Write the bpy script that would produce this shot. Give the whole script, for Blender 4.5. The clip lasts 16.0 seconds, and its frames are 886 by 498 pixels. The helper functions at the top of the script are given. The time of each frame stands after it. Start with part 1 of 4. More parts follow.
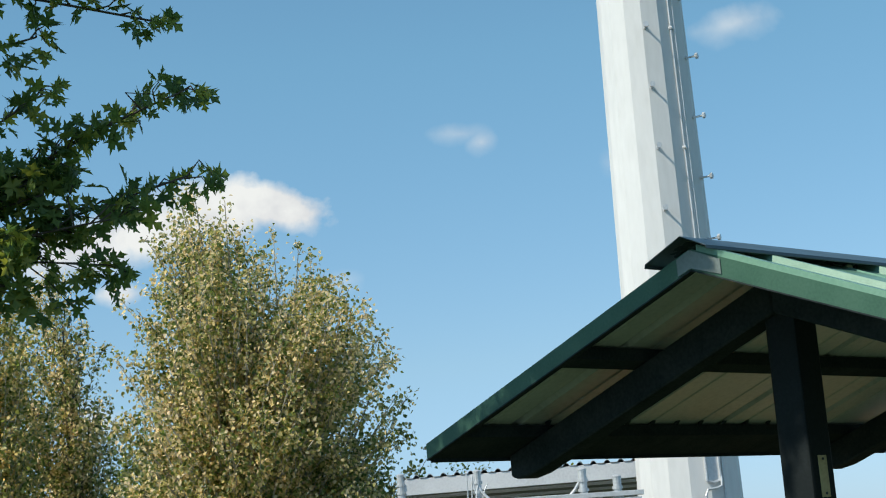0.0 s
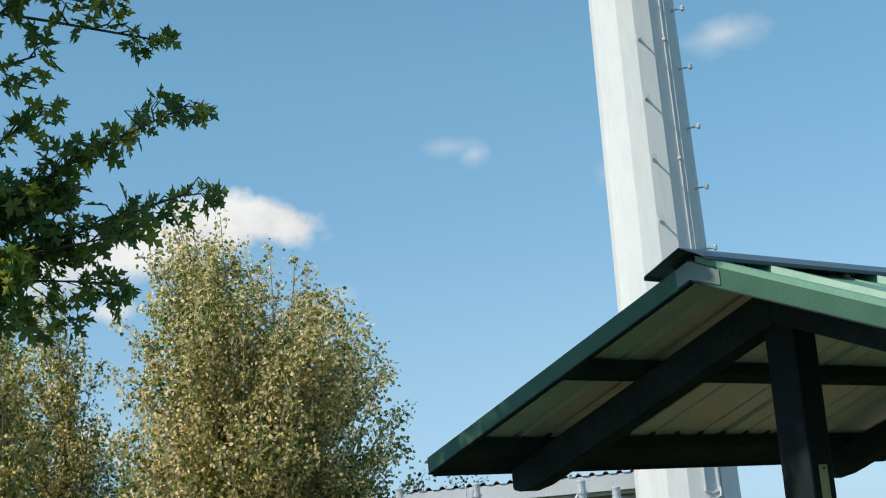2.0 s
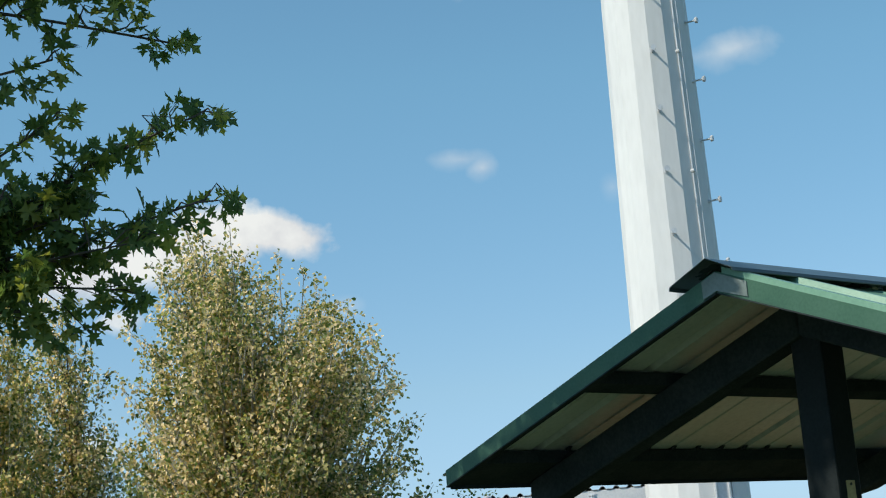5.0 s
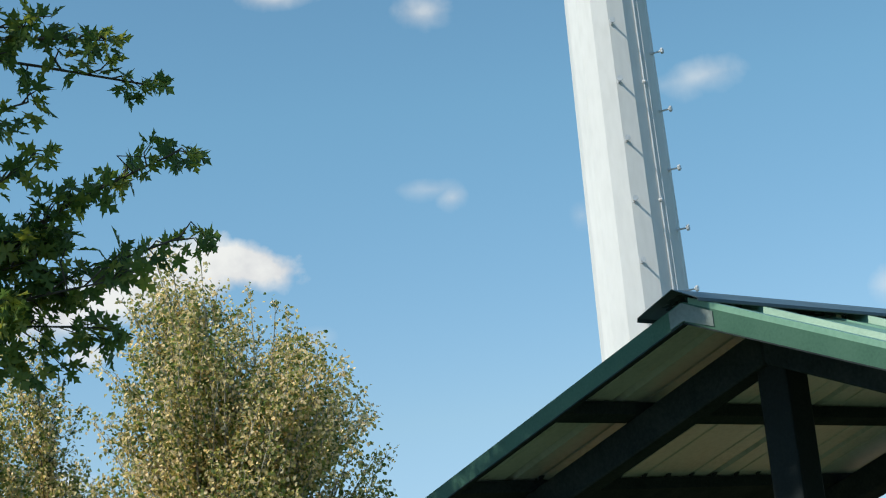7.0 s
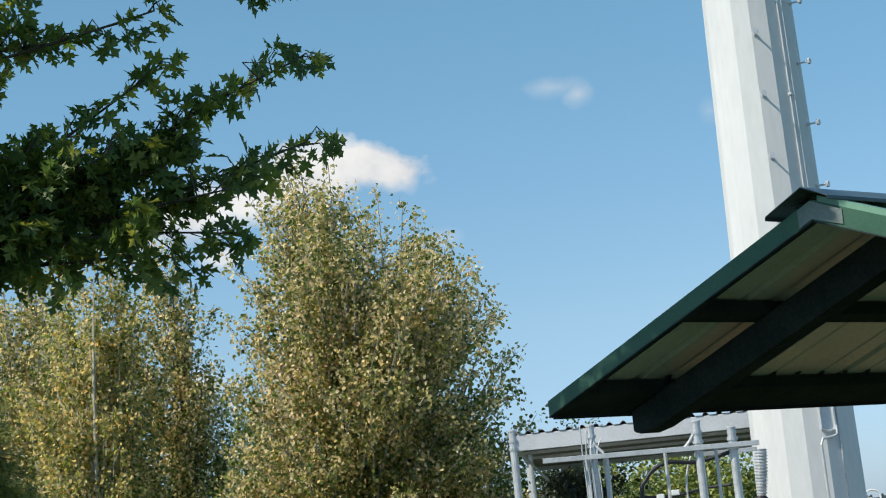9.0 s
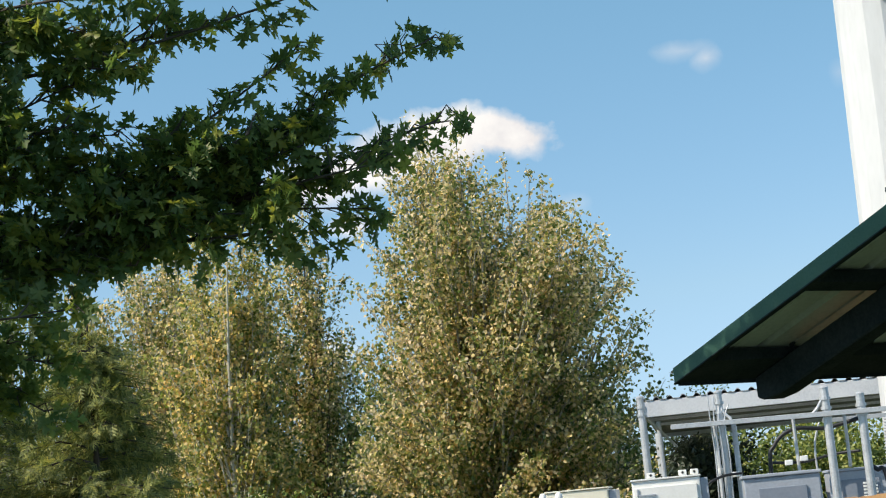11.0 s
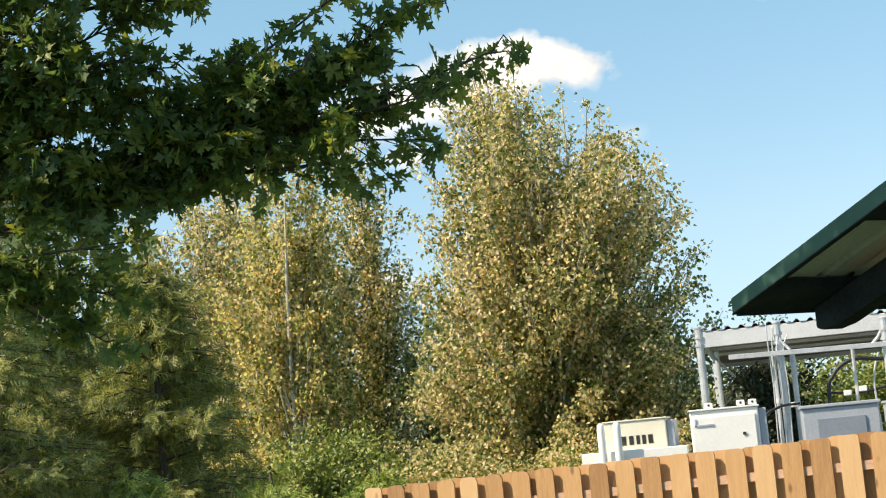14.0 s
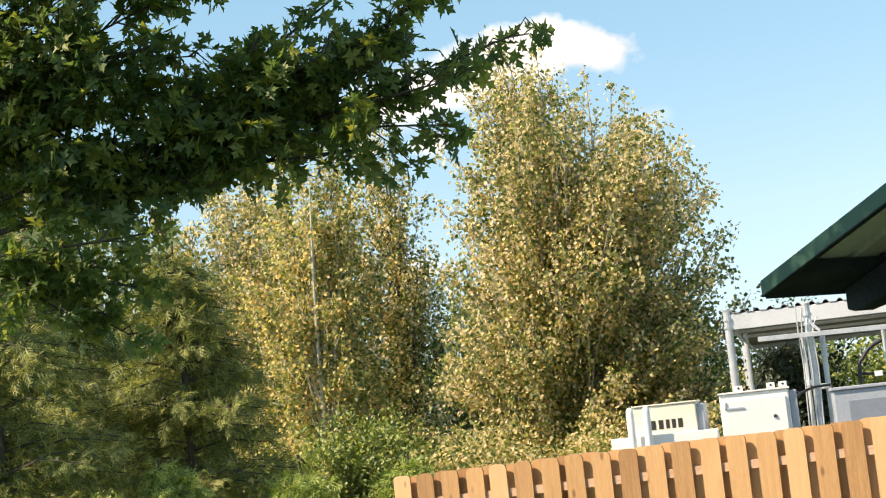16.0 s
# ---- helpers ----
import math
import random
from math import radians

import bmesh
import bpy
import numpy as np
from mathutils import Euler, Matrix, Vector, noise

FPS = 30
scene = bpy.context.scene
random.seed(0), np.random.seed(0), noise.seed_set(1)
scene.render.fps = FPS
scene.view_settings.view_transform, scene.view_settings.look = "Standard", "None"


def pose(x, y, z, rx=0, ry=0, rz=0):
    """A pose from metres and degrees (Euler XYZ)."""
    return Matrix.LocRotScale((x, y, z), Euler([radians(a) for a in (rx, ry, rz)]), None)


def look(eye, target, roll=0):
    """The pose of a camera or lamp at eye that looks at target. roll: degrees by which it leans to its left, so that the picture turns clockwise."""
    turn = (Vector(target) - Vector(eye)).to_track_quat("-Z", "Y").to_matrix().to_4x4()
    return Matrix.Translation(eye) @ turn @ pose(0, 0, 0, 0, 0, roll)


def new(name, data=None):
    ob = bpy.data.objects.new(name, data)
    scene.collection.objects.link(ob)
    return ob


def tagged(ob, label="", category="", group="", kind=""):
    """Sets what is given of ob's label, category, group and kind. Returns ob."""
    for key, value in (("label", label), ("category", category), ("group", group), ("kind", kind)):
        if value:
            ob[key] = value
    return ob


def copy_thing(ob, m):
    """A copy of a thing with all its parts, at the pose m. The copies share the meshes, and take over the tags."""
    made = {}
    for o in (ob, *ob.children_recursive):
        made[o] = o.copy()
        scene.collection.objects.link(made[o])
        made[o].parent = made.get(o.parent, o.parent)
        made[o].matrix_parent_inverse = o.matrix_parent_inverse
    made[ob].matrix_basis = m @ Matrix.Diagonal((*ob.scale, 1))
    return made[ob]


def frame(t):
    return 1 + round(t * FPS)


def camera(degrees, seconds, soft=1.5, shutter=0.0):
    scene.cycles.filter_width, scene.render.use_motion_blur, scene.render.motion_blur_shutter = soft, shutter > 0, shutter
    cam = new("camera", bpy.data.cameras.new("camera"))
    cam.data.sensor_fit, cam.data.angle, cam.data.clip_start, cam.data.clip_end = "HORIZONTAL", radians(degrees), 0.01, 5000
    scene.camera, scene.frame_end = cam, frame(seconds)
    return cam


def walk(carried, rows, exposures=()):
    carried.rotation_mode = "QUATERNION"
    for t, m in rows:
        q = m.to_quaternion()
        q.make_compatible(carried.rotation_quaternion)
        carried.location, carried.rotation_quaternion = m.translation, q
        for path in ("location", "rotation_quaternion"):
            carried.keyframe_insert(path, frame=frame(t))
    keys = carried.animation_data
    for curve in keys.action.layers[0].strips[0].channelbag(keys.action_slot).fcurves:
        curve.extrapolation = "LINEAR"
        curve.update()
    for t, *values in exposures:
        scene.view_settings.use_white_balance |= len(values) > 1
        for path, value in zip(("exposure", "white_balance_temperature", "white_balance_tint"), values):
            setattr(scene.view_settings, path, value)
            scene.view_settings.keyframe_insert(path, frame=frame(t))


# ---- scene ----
FOV = 2 * math.degrees(math.atan(784 / 3000))
cam = camera(FOV, 16.0, soft=1.15)

# seconds, eye x, y, z in metres; tilt up, turn right and lean in degrees
PATH = [
    (0.0, 0.029, -0.001, 1.960, 10.896, 0.238, 4.553),
    (0.5, 0.022, -0.015, 1.962, 11.284, 0.695, 4.792),
    (1.0, 0.012, -0.028, 1.962, 11.631, 0.700, 5.201),
    (1.5, 0.017, -0.014, 1.964, 11.244, 0.450, 5.432),
    (2.0, 0.010, -0.022, 1.962, 11.319, 0.449, 5.221),
    (2.5, 0.013, 0.009, 1.962, 11.640, 0.039, 5.186),
    (3.0, 0.005, -0.016, 1.959, 10.626, 0.820, 5.396),
    (3.5, 0.000, 0.000, 1.950, 9.150, 0.000, 5.100),
    (4.0, -0.009, 0.062, 1.971, 9.869, -1.068, 5.249),
    (4.2, -0.020, 0.068, 1.971, 11.394, -0.792, 4.969),
    (6.3, -0.066, 0.130, 1.988, 11.834, 1.357, 5.517),
    (6.5, -0.067, 0.085, 1.979, 11.909, 1.263, 5.418),
    (7.0, -0.054, -0.031, 1.968, 12.680, 1.367, 5.754),
    (7.5, -0.045, -0.079, 1.965, 10.639, 1.918, 5.969),
    (8.0, -0.060, -0.090, 1.963, 8.886, -0.484, 5.498),
    (8.2, -0.046, -0.002, 1.975, 9.480, -1.614, 5.515),
    (10.3, -0.050, -0.122, 1.979, 9.909, -4.682, 5.531),
    (10.5, -0.054, -0.120, 1.979, 10.044, -5.516, 5.420),
    (11.0, -0.024, -0.311, 1.959, 9.004, -7.763, 5.391),
    (11.5, -0.013, -0.283, 1.968, 8.508, -6.812, 5.686),
    (12.0, 0.003, -0.358, 1.960, 9.137, -8.594, 4.849),
    (12.5, -0.006, -0.349, 1.961, 9.089, -9.562, 5.334),
    (13.0, -0.001, -0.321, 1.956, 7.948, -9.622, 5.648),
    (13.5, -0.026, -0.271, 1.954, 7.285, -9.004, 5.457),
    (14.0, -0.024, -0.317, 1.958, 6.862, -9.922, 5.293),
    (14.5, -0.016, -0.287, 1.961, 6.872, -10.357, 5.205),
    (15.0, -0.024, -0.215, 1.968, 5.872, -10.408, 6.102),
    (15.5, -0.047, -0.162, 1.971, 5.773, -10.473, 6.171),
    (16.0, -0.030, -0.232, 1.972, 6.463, -10.867, 6.065),
]


def held(x, y, z, tilt, turn, lean):
    p, a = radians(tilt), radians(turn)
    way = Vector((math.sin(a) * math.cos(p), math.cos(a) * math.cos(p), math.sin(p)))
    return look((x, y, z), Vector((x, y, z)) + way, -lean)


walk(cam, [(r[0], held(*r[1:])) for r in PATH],
     exposures=[(0, 0.1, 6500, 5.5), (4, 0.08, 6500, 5.5), (8.2, 0.07, 6500, 6), (10.3, 0.2, 6700, 10), (12.0, 0.38, 7000, 10), (13.5, 0.54, 7450, 10), (16, 0.8, 8000, 13)])

# ---- sky and sun ----
SUN = Vector((-0.618, -0.328, 0.715)).normalized()
world = bpy.data.worlds.new("sky")
scene.world = world
world.use_nodes = True
wn, wl = world.node_tree.nodes, world.node_tree.links
wn.clear()


def wnode(kind, **kw):
    n = wn.new(kind)
    for k, v in kw.items():
        n.inputs[k].default_value = v
    return n


def wmath(op, a, b=None, c=None, clamp=False):
    n = wn.new("ShaderNodeMath")
    n.operation, n.use_clamp = op, clamp
    for i, v in enumerate((a, b, c)):
        if v is None:
            continue
        if isinstance(v, (int, float)):
            n.inputs[i].default_value = v
        else:
            wl.new(v, n.inputs[i])
    return n.outputs[0]


sky = wn.new("ShaderNodeTexSky")
sky.sky_type, sky.sun_disc = "NISHITA", False
sky.sun_elevation = math.asin(SUN.z)
sky.sun_rotation = math.atan2(SUN.x, SUN.y)
sky.air_density, sky.dust_density, sky.ozone_density = 1.0, 0.25, 0.6
coord = wn.new("ShaderNodeTexCoord")
wisp = wn.new("ShaderNodeTexNoise")
wisp.inputs["Scale"].default_value, wisp.inputs["Detail"].default_value, wisp.inputs["Roughness"].default_value = 28.0, 6.0, 0.55
wl.new(coord.outputs["Generated"], wisp.inputs["Vector"])
fine = wn.new("ShaderNodeTexNoise")
fine.inputs["Scale"].default_value, fine.inputs["Detail"].default_value = 75.0, 4.0
wl.new(coord.outputs["Generated"], fine.inputs["Vector"])
jag = wmath("ADD", wmath("MULTIPLY", wmath("SUBTRACT", wisp.outputs[0], 0.5), 2.2), wmath("MULTIPLY", wmath("SUBTRACT", fine.outputs[0], 0.5), 1.3))

# direction, half width, half height in radians, thickness, softness, tilt in degrees
CLOUDS = [
    ((-0.0935, 0.9706, 0.2192), 0.0400, 0.0160, 1.0, 0.40, -12),
    ((-0.1250, 0.9687, 0.2170), 0.0430, 0.0215, 1.0, 0.45, 6),
    ((-0.1560, 0.9650, 0.2100), 0.0500, 0.0220, 1.0, 0.55, 10),
    ((-0.2000, 0.9595, 0.2000), 0.0520, 0.0220, 0.95, 0.6, 12),
    ((-0.1851, 0.9672, 0.1738), 0.0160, 0.0085, 0.8, 0.6, 0),
    ((0.0316, 0.9682, 0.2484), 0.0115, 0.0095, 0.55, 1.3, 0),
    ((0.0190, 0.9669, 0.2540), 0.0210, 0.0075, 0.42, 1.3, -4),
    ((0.1818, 0.9368, 0.2988), 0.0270, 0.0125, 0.50, 1.0, 6),
    ((0.0234, 0.9354, 0.3529), 0.0200, 0.0130, 0.6, 0.9, 0),
    ((-0.0595, 0.9293, 0.3670), 0.0240, 0.0080, 0.6, 0.9, 0),
    ((-0.2070, 0.9730, 0.1000), 0.0220, 0.0150, 0.7, 0.9, 0),
    ((0.2780, 0.9467, 0.1680), 0.0140, 0.0140, 0.5, 1.0, 0),
    ((-0.0583, 0.9831, 0.1734), 0.0140, 0.0090, 0.32, 1.2, 0),
    ((0.1064, 0.9674, 0.2298), 0.0080, 0.0100, 0.22, 1.2, 0),
]
# clouds out of sight, that only give light
CLOUDS += [((-0.62, 0.70, 0.33), 0.10, 0.035, 0.8, 0.8, 0), ((0.75, 0.60, 0.28), 0.12, 0.035, 0.8, 0.8, 0),
           ((-0.70, -0.60, 0.30), 0.12, 0.04, 0.8, 0.8, 0), ((0.55, -0.75, 0.35), 0.14, 0.04, 0.8, 0.8, 0)]
cover = None
for way, half_w, half_h, thick, soft_edge, tilted in CLOUDS:
    w = Vector(way).normalized()
    side = w.cross(Vector((0, 0, 1))).normalized()
    rise = side.cross(w)
    turned = radians(tilted)
    side, rise = side * math.cos(turned) + rise * math.sin(turned), rise * math.cos(turned) - side * math.sin(turned)
    parts_, along_ = [], []
    for axis, size in ((side, half_w), (rise, half_h)):
        dot = wn.new("ShaderNodeVectorMath")
        dot.operation = "DOT_PRODUCT"
        wl.new(coord.outputs["Generated"], dot.inputs[0])
        dot.inputs[1].default_value = axis / size
        along_.append(dot.outputs["Value"])
        parts_.append(wmath("MULTIPLY", dot.outputs["Value"], dot.outputs["Value"]))
    ahead = wn.new("ShaderNodeVectorMath")
    ahead.operation = "DOT_PRODUCT"
    wl.new(coord.outputs["Generated"], ahead.inputs[0])
    ahead.inputs[1].default_value = w
    r2 = wmath("SQRT", wmath("ADD", parts_[0], parts_[1]))
    under = wmath("ADD", soft_edge, wmath("MULTIPLY", wmath("MULTIPLY", along_[1], -1.0, clamp=True), 0.9 * soft_edge))
    dense = wmath("DIVIDE", wmath("SUBTRACT", wmath("ADD", 1.0, wmath("MULTIPLY", jag, 0.5)), r2), under, clamp=True)
    dense = wmath("MULTIPLY", dense, wmath("GREATER_THAN", ahead.outputs["Value"], 0.5))
    dense = wmath("MULTIPLY", wmath("SMOOTH_MIN", dense, 1.0, 0.2), thick)
    cover = dense if cover is None else wmath("MAXIMUM", cover, dense)
cloud_light = wnode("ShaderNodeBackground", Color=(1.0, 0.975, 0.97, 1), Strength=0.85)
body = wn.new("ShaderNodeValToRGB")
body.color_ramp.elements[0].position, body.color_ramp.elements[0].color = 0.36, (0.80, 0.79, 0.82, 1)
body.color_ramp.elements[1].position, body.color_ramp.elements[1].color = 0.58, (1.0, 0.985, 0.975, 1)
wl.new(wisp.outputs[0], body.inputs[0])
wl.new(body.outputs[0], cloud_light.inputs["Color"])
blue_light = wnode("ShaderNodeBackground", Strength=0.125)
hue = wn.new("ShaderNodeMix")
hue.data_type, hue.blend_type = "RGBA", "MULTIPLY"
hue.inputs["Factor"].default_value = 1.0
wl.new(sky.outputs[0], hue.inputs["A"])
height = wn.new("ShaderNodeSeparateXYZ")
wl.new(coord.outputs["Generated"], height.inputs[0])
haze = wn.new("ShaderNodeValToRGB")
haze.color_ramp.elements[0].position, haze.color_ramp.elements[0].color = 0.0, (0.45, 0.63, 1.12, 1)
haze.color_ramp.elements[1].position, haze.color_ramp.elements[1].color = 0.30, (0.76, 1.05, 1.07, 1)
mid = haze.color_ramp.elements.new(0.12)
mid.color = (0.69, 0.83, 0.97, 1)
wl.new(height.outputs["Z"], haze.inputs[0])
wl.new(haze.outputs[0], hue.inputs["B"])
wl.new(hue.outputs["Result"], blue_light.inputs["Color"])
blend = wn.new("ShaderNodeMixShader")
wl.new(cover, blend.inputs[0])
wl.new(blue_light.outputs[0], blend.inputs[1])
wl.new(cloud_light.outputs[0], blend.inputs[2])
world_out = wn.new("ShaderNodeOutputWorld")
wl.new(blend.outputs[0], world_out.inputs["Surface"])

sun = new("sun", bpy.data.lights.new("sun", "SUN"))
sun.data.energy, sun.data.angle, sun.data.color = 4.6, radians(0.53), (1.0, 0.93, 0.82)
sun.matrix_world = look((0, 0, 60), Vector((0, 0, 60)) - SUN)


# ---- materials ----
def mat(name, tones, rough=0.6, metal=0.0, grain=8.0, bump=0.1, bump_scale=60.0, per="", stretch=(1, 1, 1), through_light=0.0, spec=0.5, knots=False):
    """tones: colours from dark to light, mixed by noise at two scales, and by island or object where asked."""
    m = bpy.data.materials.new(name)
    m.use_nodes = True
    n, l = m.node_tree.nodes, m.node_tree.links
    b = n["Principled BSDF"]
    b.inputs["Roughness"].default_value, b.inputs["Metallic"].default_value = rough, metal
    b.inputs["Specular IOR Level"].default_value = spec
    tc = n.new("ShaderNodeTexCoord")
    mp = n.new("ShaderNodeMapping")
    mp.inputs["Scale"].default_value = stretch
    l.new(tc.outputs["Object"], mp.inputs["Vector"])
    if per == "object":
        shift = n.new("ShaderNodeVectorMath")
        shift.operation = "SCALE"
        shift.inputs[0].default_value = (7.3, 3.1, 11.7)
        l.new(n.new("ShaderNodeObjectInfo").outputs["Random"], shift.inputs["Scale"])
        l.new(shift.outputs[0], mp.inputs["Location"])
    coarse, detail = n.new("ShaderNodeTexNoise"), n.new("ShaderNodeTexNoise")
    coarse.inputs["Scale"].default_value, coarse.inputs["Detail"].default_value = grain, 5
    detail.inputs["Scale"].default_value, detail.inputs["Detail"].default_value = bump_scale, 4
    for t in (coarse, detail):
        l.new(mp.outputs[0], t.inputs["Vector"])
    mix = n.new("ShaderNodeMath")
    mix.operation = "MULTIPLY_ADD"
    l.new(detail.outputs[0], mix.inputs[0])
    mix.inputs[1].default_value = 0.45
    add = n.new("ShaderNodeMath")
    add.operation = "MULTIPLY"
    l.new(coarse.outputs[0], add.inputs[0])
    add.inputs[1].default_value = 0.55
    l.new(add.outputs[0], mix.inputs[2])
    fac = mix.outputs[0]
    if per:
        src = n.new("ShaderNodeNewGeometry").outputs["Random Per Island"] if per == "island" else n.new("ShaderNodeObjectInfo").outputs["Random"]
        blend_in = n.new("ShaderNodeMath")
        blend_in.operation = "MULTIPLY_ADD"
        l.new(src, blend_in.inputs[0])
        blend_in.inputs[1].default_value = 0.72
        sub = n.new("ShaderNodeMath")
        sub.operation = "MULTIPLY_ADD"
        l.new(fac, sub.inputs[0])
        sub.inputs[1].default_value, sub.inputs[2].default_value = 0.9, -0.31
        l.new(sub.outputs[0], blend_in.inputs[2])
        fac = blend_in.outputs[0]
    ramp = n.new("ShaderNodeValToRGB")
    lo, hi = (0.3, 0.7) if not per else (0.12, 0.88)
    els = ramp.color_ramp.elements
    while len(els) < len(tones):
        els.new(0.5)
    for i, c in enumerate(tones):
        els[i].position = lo + (hi - lo) * i / (len(tones) - 1)
        els[i].color = (*c, 1)
    l.new(fac, ramp.inputs[0])
    colour = ramp.outputs[0]
    if knots:
        cell = n.new("ShaderNodeTexVoronoi")
        cell.inputs["Scale"].default_value = 1.0
        km = n.new("ShaderNodeMapping")
        km.inputs["Scale"].default_value = (7.0, 1.0, 3.2)
        l.new(tc.outputs["Object"], km.inputs["Vector"])
        l.new(shift.outputs[0], km.inputs["Location"])
        l.new(km.outputs[0], cell.inputs["Vector"])
        spot = n.new("ShaderNodeMapRange")
        spot.inputs["From Min"].default_value, spot.inputs["From Max"].default_value = 0.05, 0.14
        spot.inputs["To Min"].default_value, spot.inputs["To Max"].default_value = 0.75, 0.0
        l.new(cell.outputs["Distance"], spot.inputs["Value"])
        dark = n.new("ShaderNodeMix")
        dark.data_type = "RGBA"
        l.new(spot.outputs[0], dark.inputs["Factor"])
        l.new(colour, dark.inputs["A"])
        dark.inputs["B"].default_value = (0.16, 0.07, 0.03, 1)
        colour = dark.outputs["Result"]
    l.new(colour, b.inputs["Base Color"])
    vary = n.new("ShaderNodeMapRange")
    vary.inputs["To Min"].default_value, vary.inputs["To Max"].default_value = max(0.05, rough - 0.12), min(1, rough + 0.12)
    l.new(coarse.outputs[0], vary.inputs["Value"])
    l.new(vary.outputs[0], b.inputs["Roughness"])
    if bump:
        bp = n.new("ShaderNodeBump")
        bp.inputs["Strength"].default_value, bp.inputs["Distance"].default_value = bump, 0.01
        l.new(mix.outputs[0], bp.inputs["Height"])
        l.new(bp.outputs[0], b.inputs["Normal"])
    if through_light:
        tl = n.new("ShaderNodeBsdfTranslucent")
        bright = n.new("ShaderNodeHueSaturation")
        bright.inputs["Value"].default_value, bright.inputs["Saturation"].default_value = 1.5, 1.1
        l.new(ramp.outputs[0], bright.inputs["Color"])
        l.new(bright.outputs[0], tl.inputs["Color"])
        ms = n.new("ShaderNodeMixShader")
        ms.inputs[0].default_value = through_light
        l.new(b.outputs[0], ms.inputs[1])
        l.new(tl.outputs[0], ms.inputs[2])
        l.new(ms.outputs[0], n["Material Output"].inputs["Surface"])
    return m


GREEN_TRIM = mat("green painted steel trim", [(0.032, 0.085, 0.058), (0.046, 0.11, 0.075), (0.06, 0.13, 0.092)], 0.5, 0, 5, 0.05, 90, spec=0.25)
GREEN_PANEL = mat("green roofing sheet", [(0.1, 0.22, 0.15), (0.14, 0.27, 0.19), (0.18, 0.32, 0.23)], 0.35, 0, 3, 0.04, 60)
WHITE_UNDER = mat("dusty white sheet underside", [(0.3, 0.32, 0.31), (0.4, 0.42, 0.4), (0.46, 0.48, 0.45)], 0.55, 0, 2.5, 0.05, 40)
DARK_STEEL = mat("near-black green painted steel", [(0.004, 0.007, 0.008), (0.008, 0.012, 0.013), (0.014, 0.019, 0.02)], 0.7, 0, 6, 0.06, 70, spec=0.2)
RAFTER_STEEL = mat("dull near-black steel", [(0.018, 0.024, 0.026), (0.03, 0.037, 0.039), (0.043, 0.051, 0.053)], 0.9, 0, 6, 0.06, 70, spec=0.0)
PEAK_GREY = mat("pale grey-green sheet", [(0.09, 0.12, 0.11), (0.15, 0.18, 0.17), (0.2, 0.23, 0.22)], 0.45, 0, 14, 0.05, 60)
CAP_DARK = mat("dark ridge sheet", [(0.035, 0.05, 0.052), (0.06, 0.078, 0.08)], 0.3, 0, 5, 0.05, 60)
GALV = mat("galvanised steel", [(0.57, 0.57, 0.565), (0.63, 0.63, 0.625), (0.68, 0.68, 0.675)], 0.6, 0.0, 1.2, 0.05, 14, stretch=(1, 1, 0.25))
GALV_PIPE = mat("galvanised pipe", [(0.40, 0.41, 0.42), (0.55, 0.56, 0.57), (0.66, 0.66, 0.67)], 0.42, 0.35, 6, 0.05, 50)
GREY_BEAM = mat("grey painted beam", [(0.50, 0.51, 0.53), (0.62, 0.63, 0.65), (0.69, 0.70, 0.71)], 0.55, 0, 2, 0.05, 30)
CREAM = mat("cream enamel housing", [(0.74, 0.69, 0.53), (0.80, 0.75, 0.60), (0.84, 0.79, 0.65)], 0.4, 0, 1.5, 0.02, 50)
OFFWHITE = mat("off-white enamel", [(0.80, 0.79, 0.74), (0.86, 0.85, 0.81), (0.88, 0.87, 0.83)], 0.4, 0, 1.5, 0.02, 50)
SOFFIT = mat("brown-grey soffit", [(0.15, 0.145, 0.135), (0.22, 0.21, 0.195), (0.28, 0.27, 0.25)], 0.7, 0, 2, 0.05, 30)
GREY_BOX = mat("grey cabinet enamel", [(0.30, 0.33, 0.38), (0.38, 0.41, 0.46), (0.44, 0.47, 0.51)], 0.45, 0, 3, 0.03, 40)
GREY_PANEL = mat("dark grey panel", [(0.20, 0.23, 0.28), (0.27, 0.30, 0.35)], 0.5, 0, 3, 0.03, 40)
INK = mat("dark lettering paint", [(0.02, 0.018, 0.015), (0.04, 0.035, 0.03)], 0.5, 0, 20, 0, 60)
RUBBER = mat("black cable jacket", [(0.008, 0.008, 0.009), (0.02, 0.02, 0.022)], 0.5, 0, 12, 0.05, 60)
BRASS = mat("yellowed metal plate", [(0.30, 0.24, 0.10), (0.42, 0.34, 0.16), (0.5, 0.42, 0.22)], 0.45, 0.1, 14, 0.05, 80)
CEDAR_WOOD = mat("orange cedar picket", [(0.34, 0.17, 0.07), (0.5, 0.27, 0.115), (0.6, 0.34, 0.155), (0.66, 0.41, 0.21)], 0.65, 0, 5, 0.25, 30, per="object", stretch=(9, 9, 0.7), knots=True)
RAIL_WOOD = mat("pinkish rail end", [(0.42, 0.24, 0.15), (0.56, 0.34, 0.22), (0.62, 0.40, 0.28)], 0.7, 0, 9, 0.2, 40, stretch=(1, 6, 6))
BARK_GREY = mat("pale grey bark", [(0.20, 0.18, 0.14), (0.36, 0.33, 0.26), (0.50, 0.46, 0.38)], 0.85, 0, 6, 0.5, 24, stretch=(1, 1, 0.4))
BARK_PALE = mat("pale tan bark", [(0.30, 0.27, 0.21), (0.48, 0.44, 0.35), (0.60, 0.56, 0.46)], 0.85, 0, 6, 0.4, 24, stretch=(1, 1, 0.4))
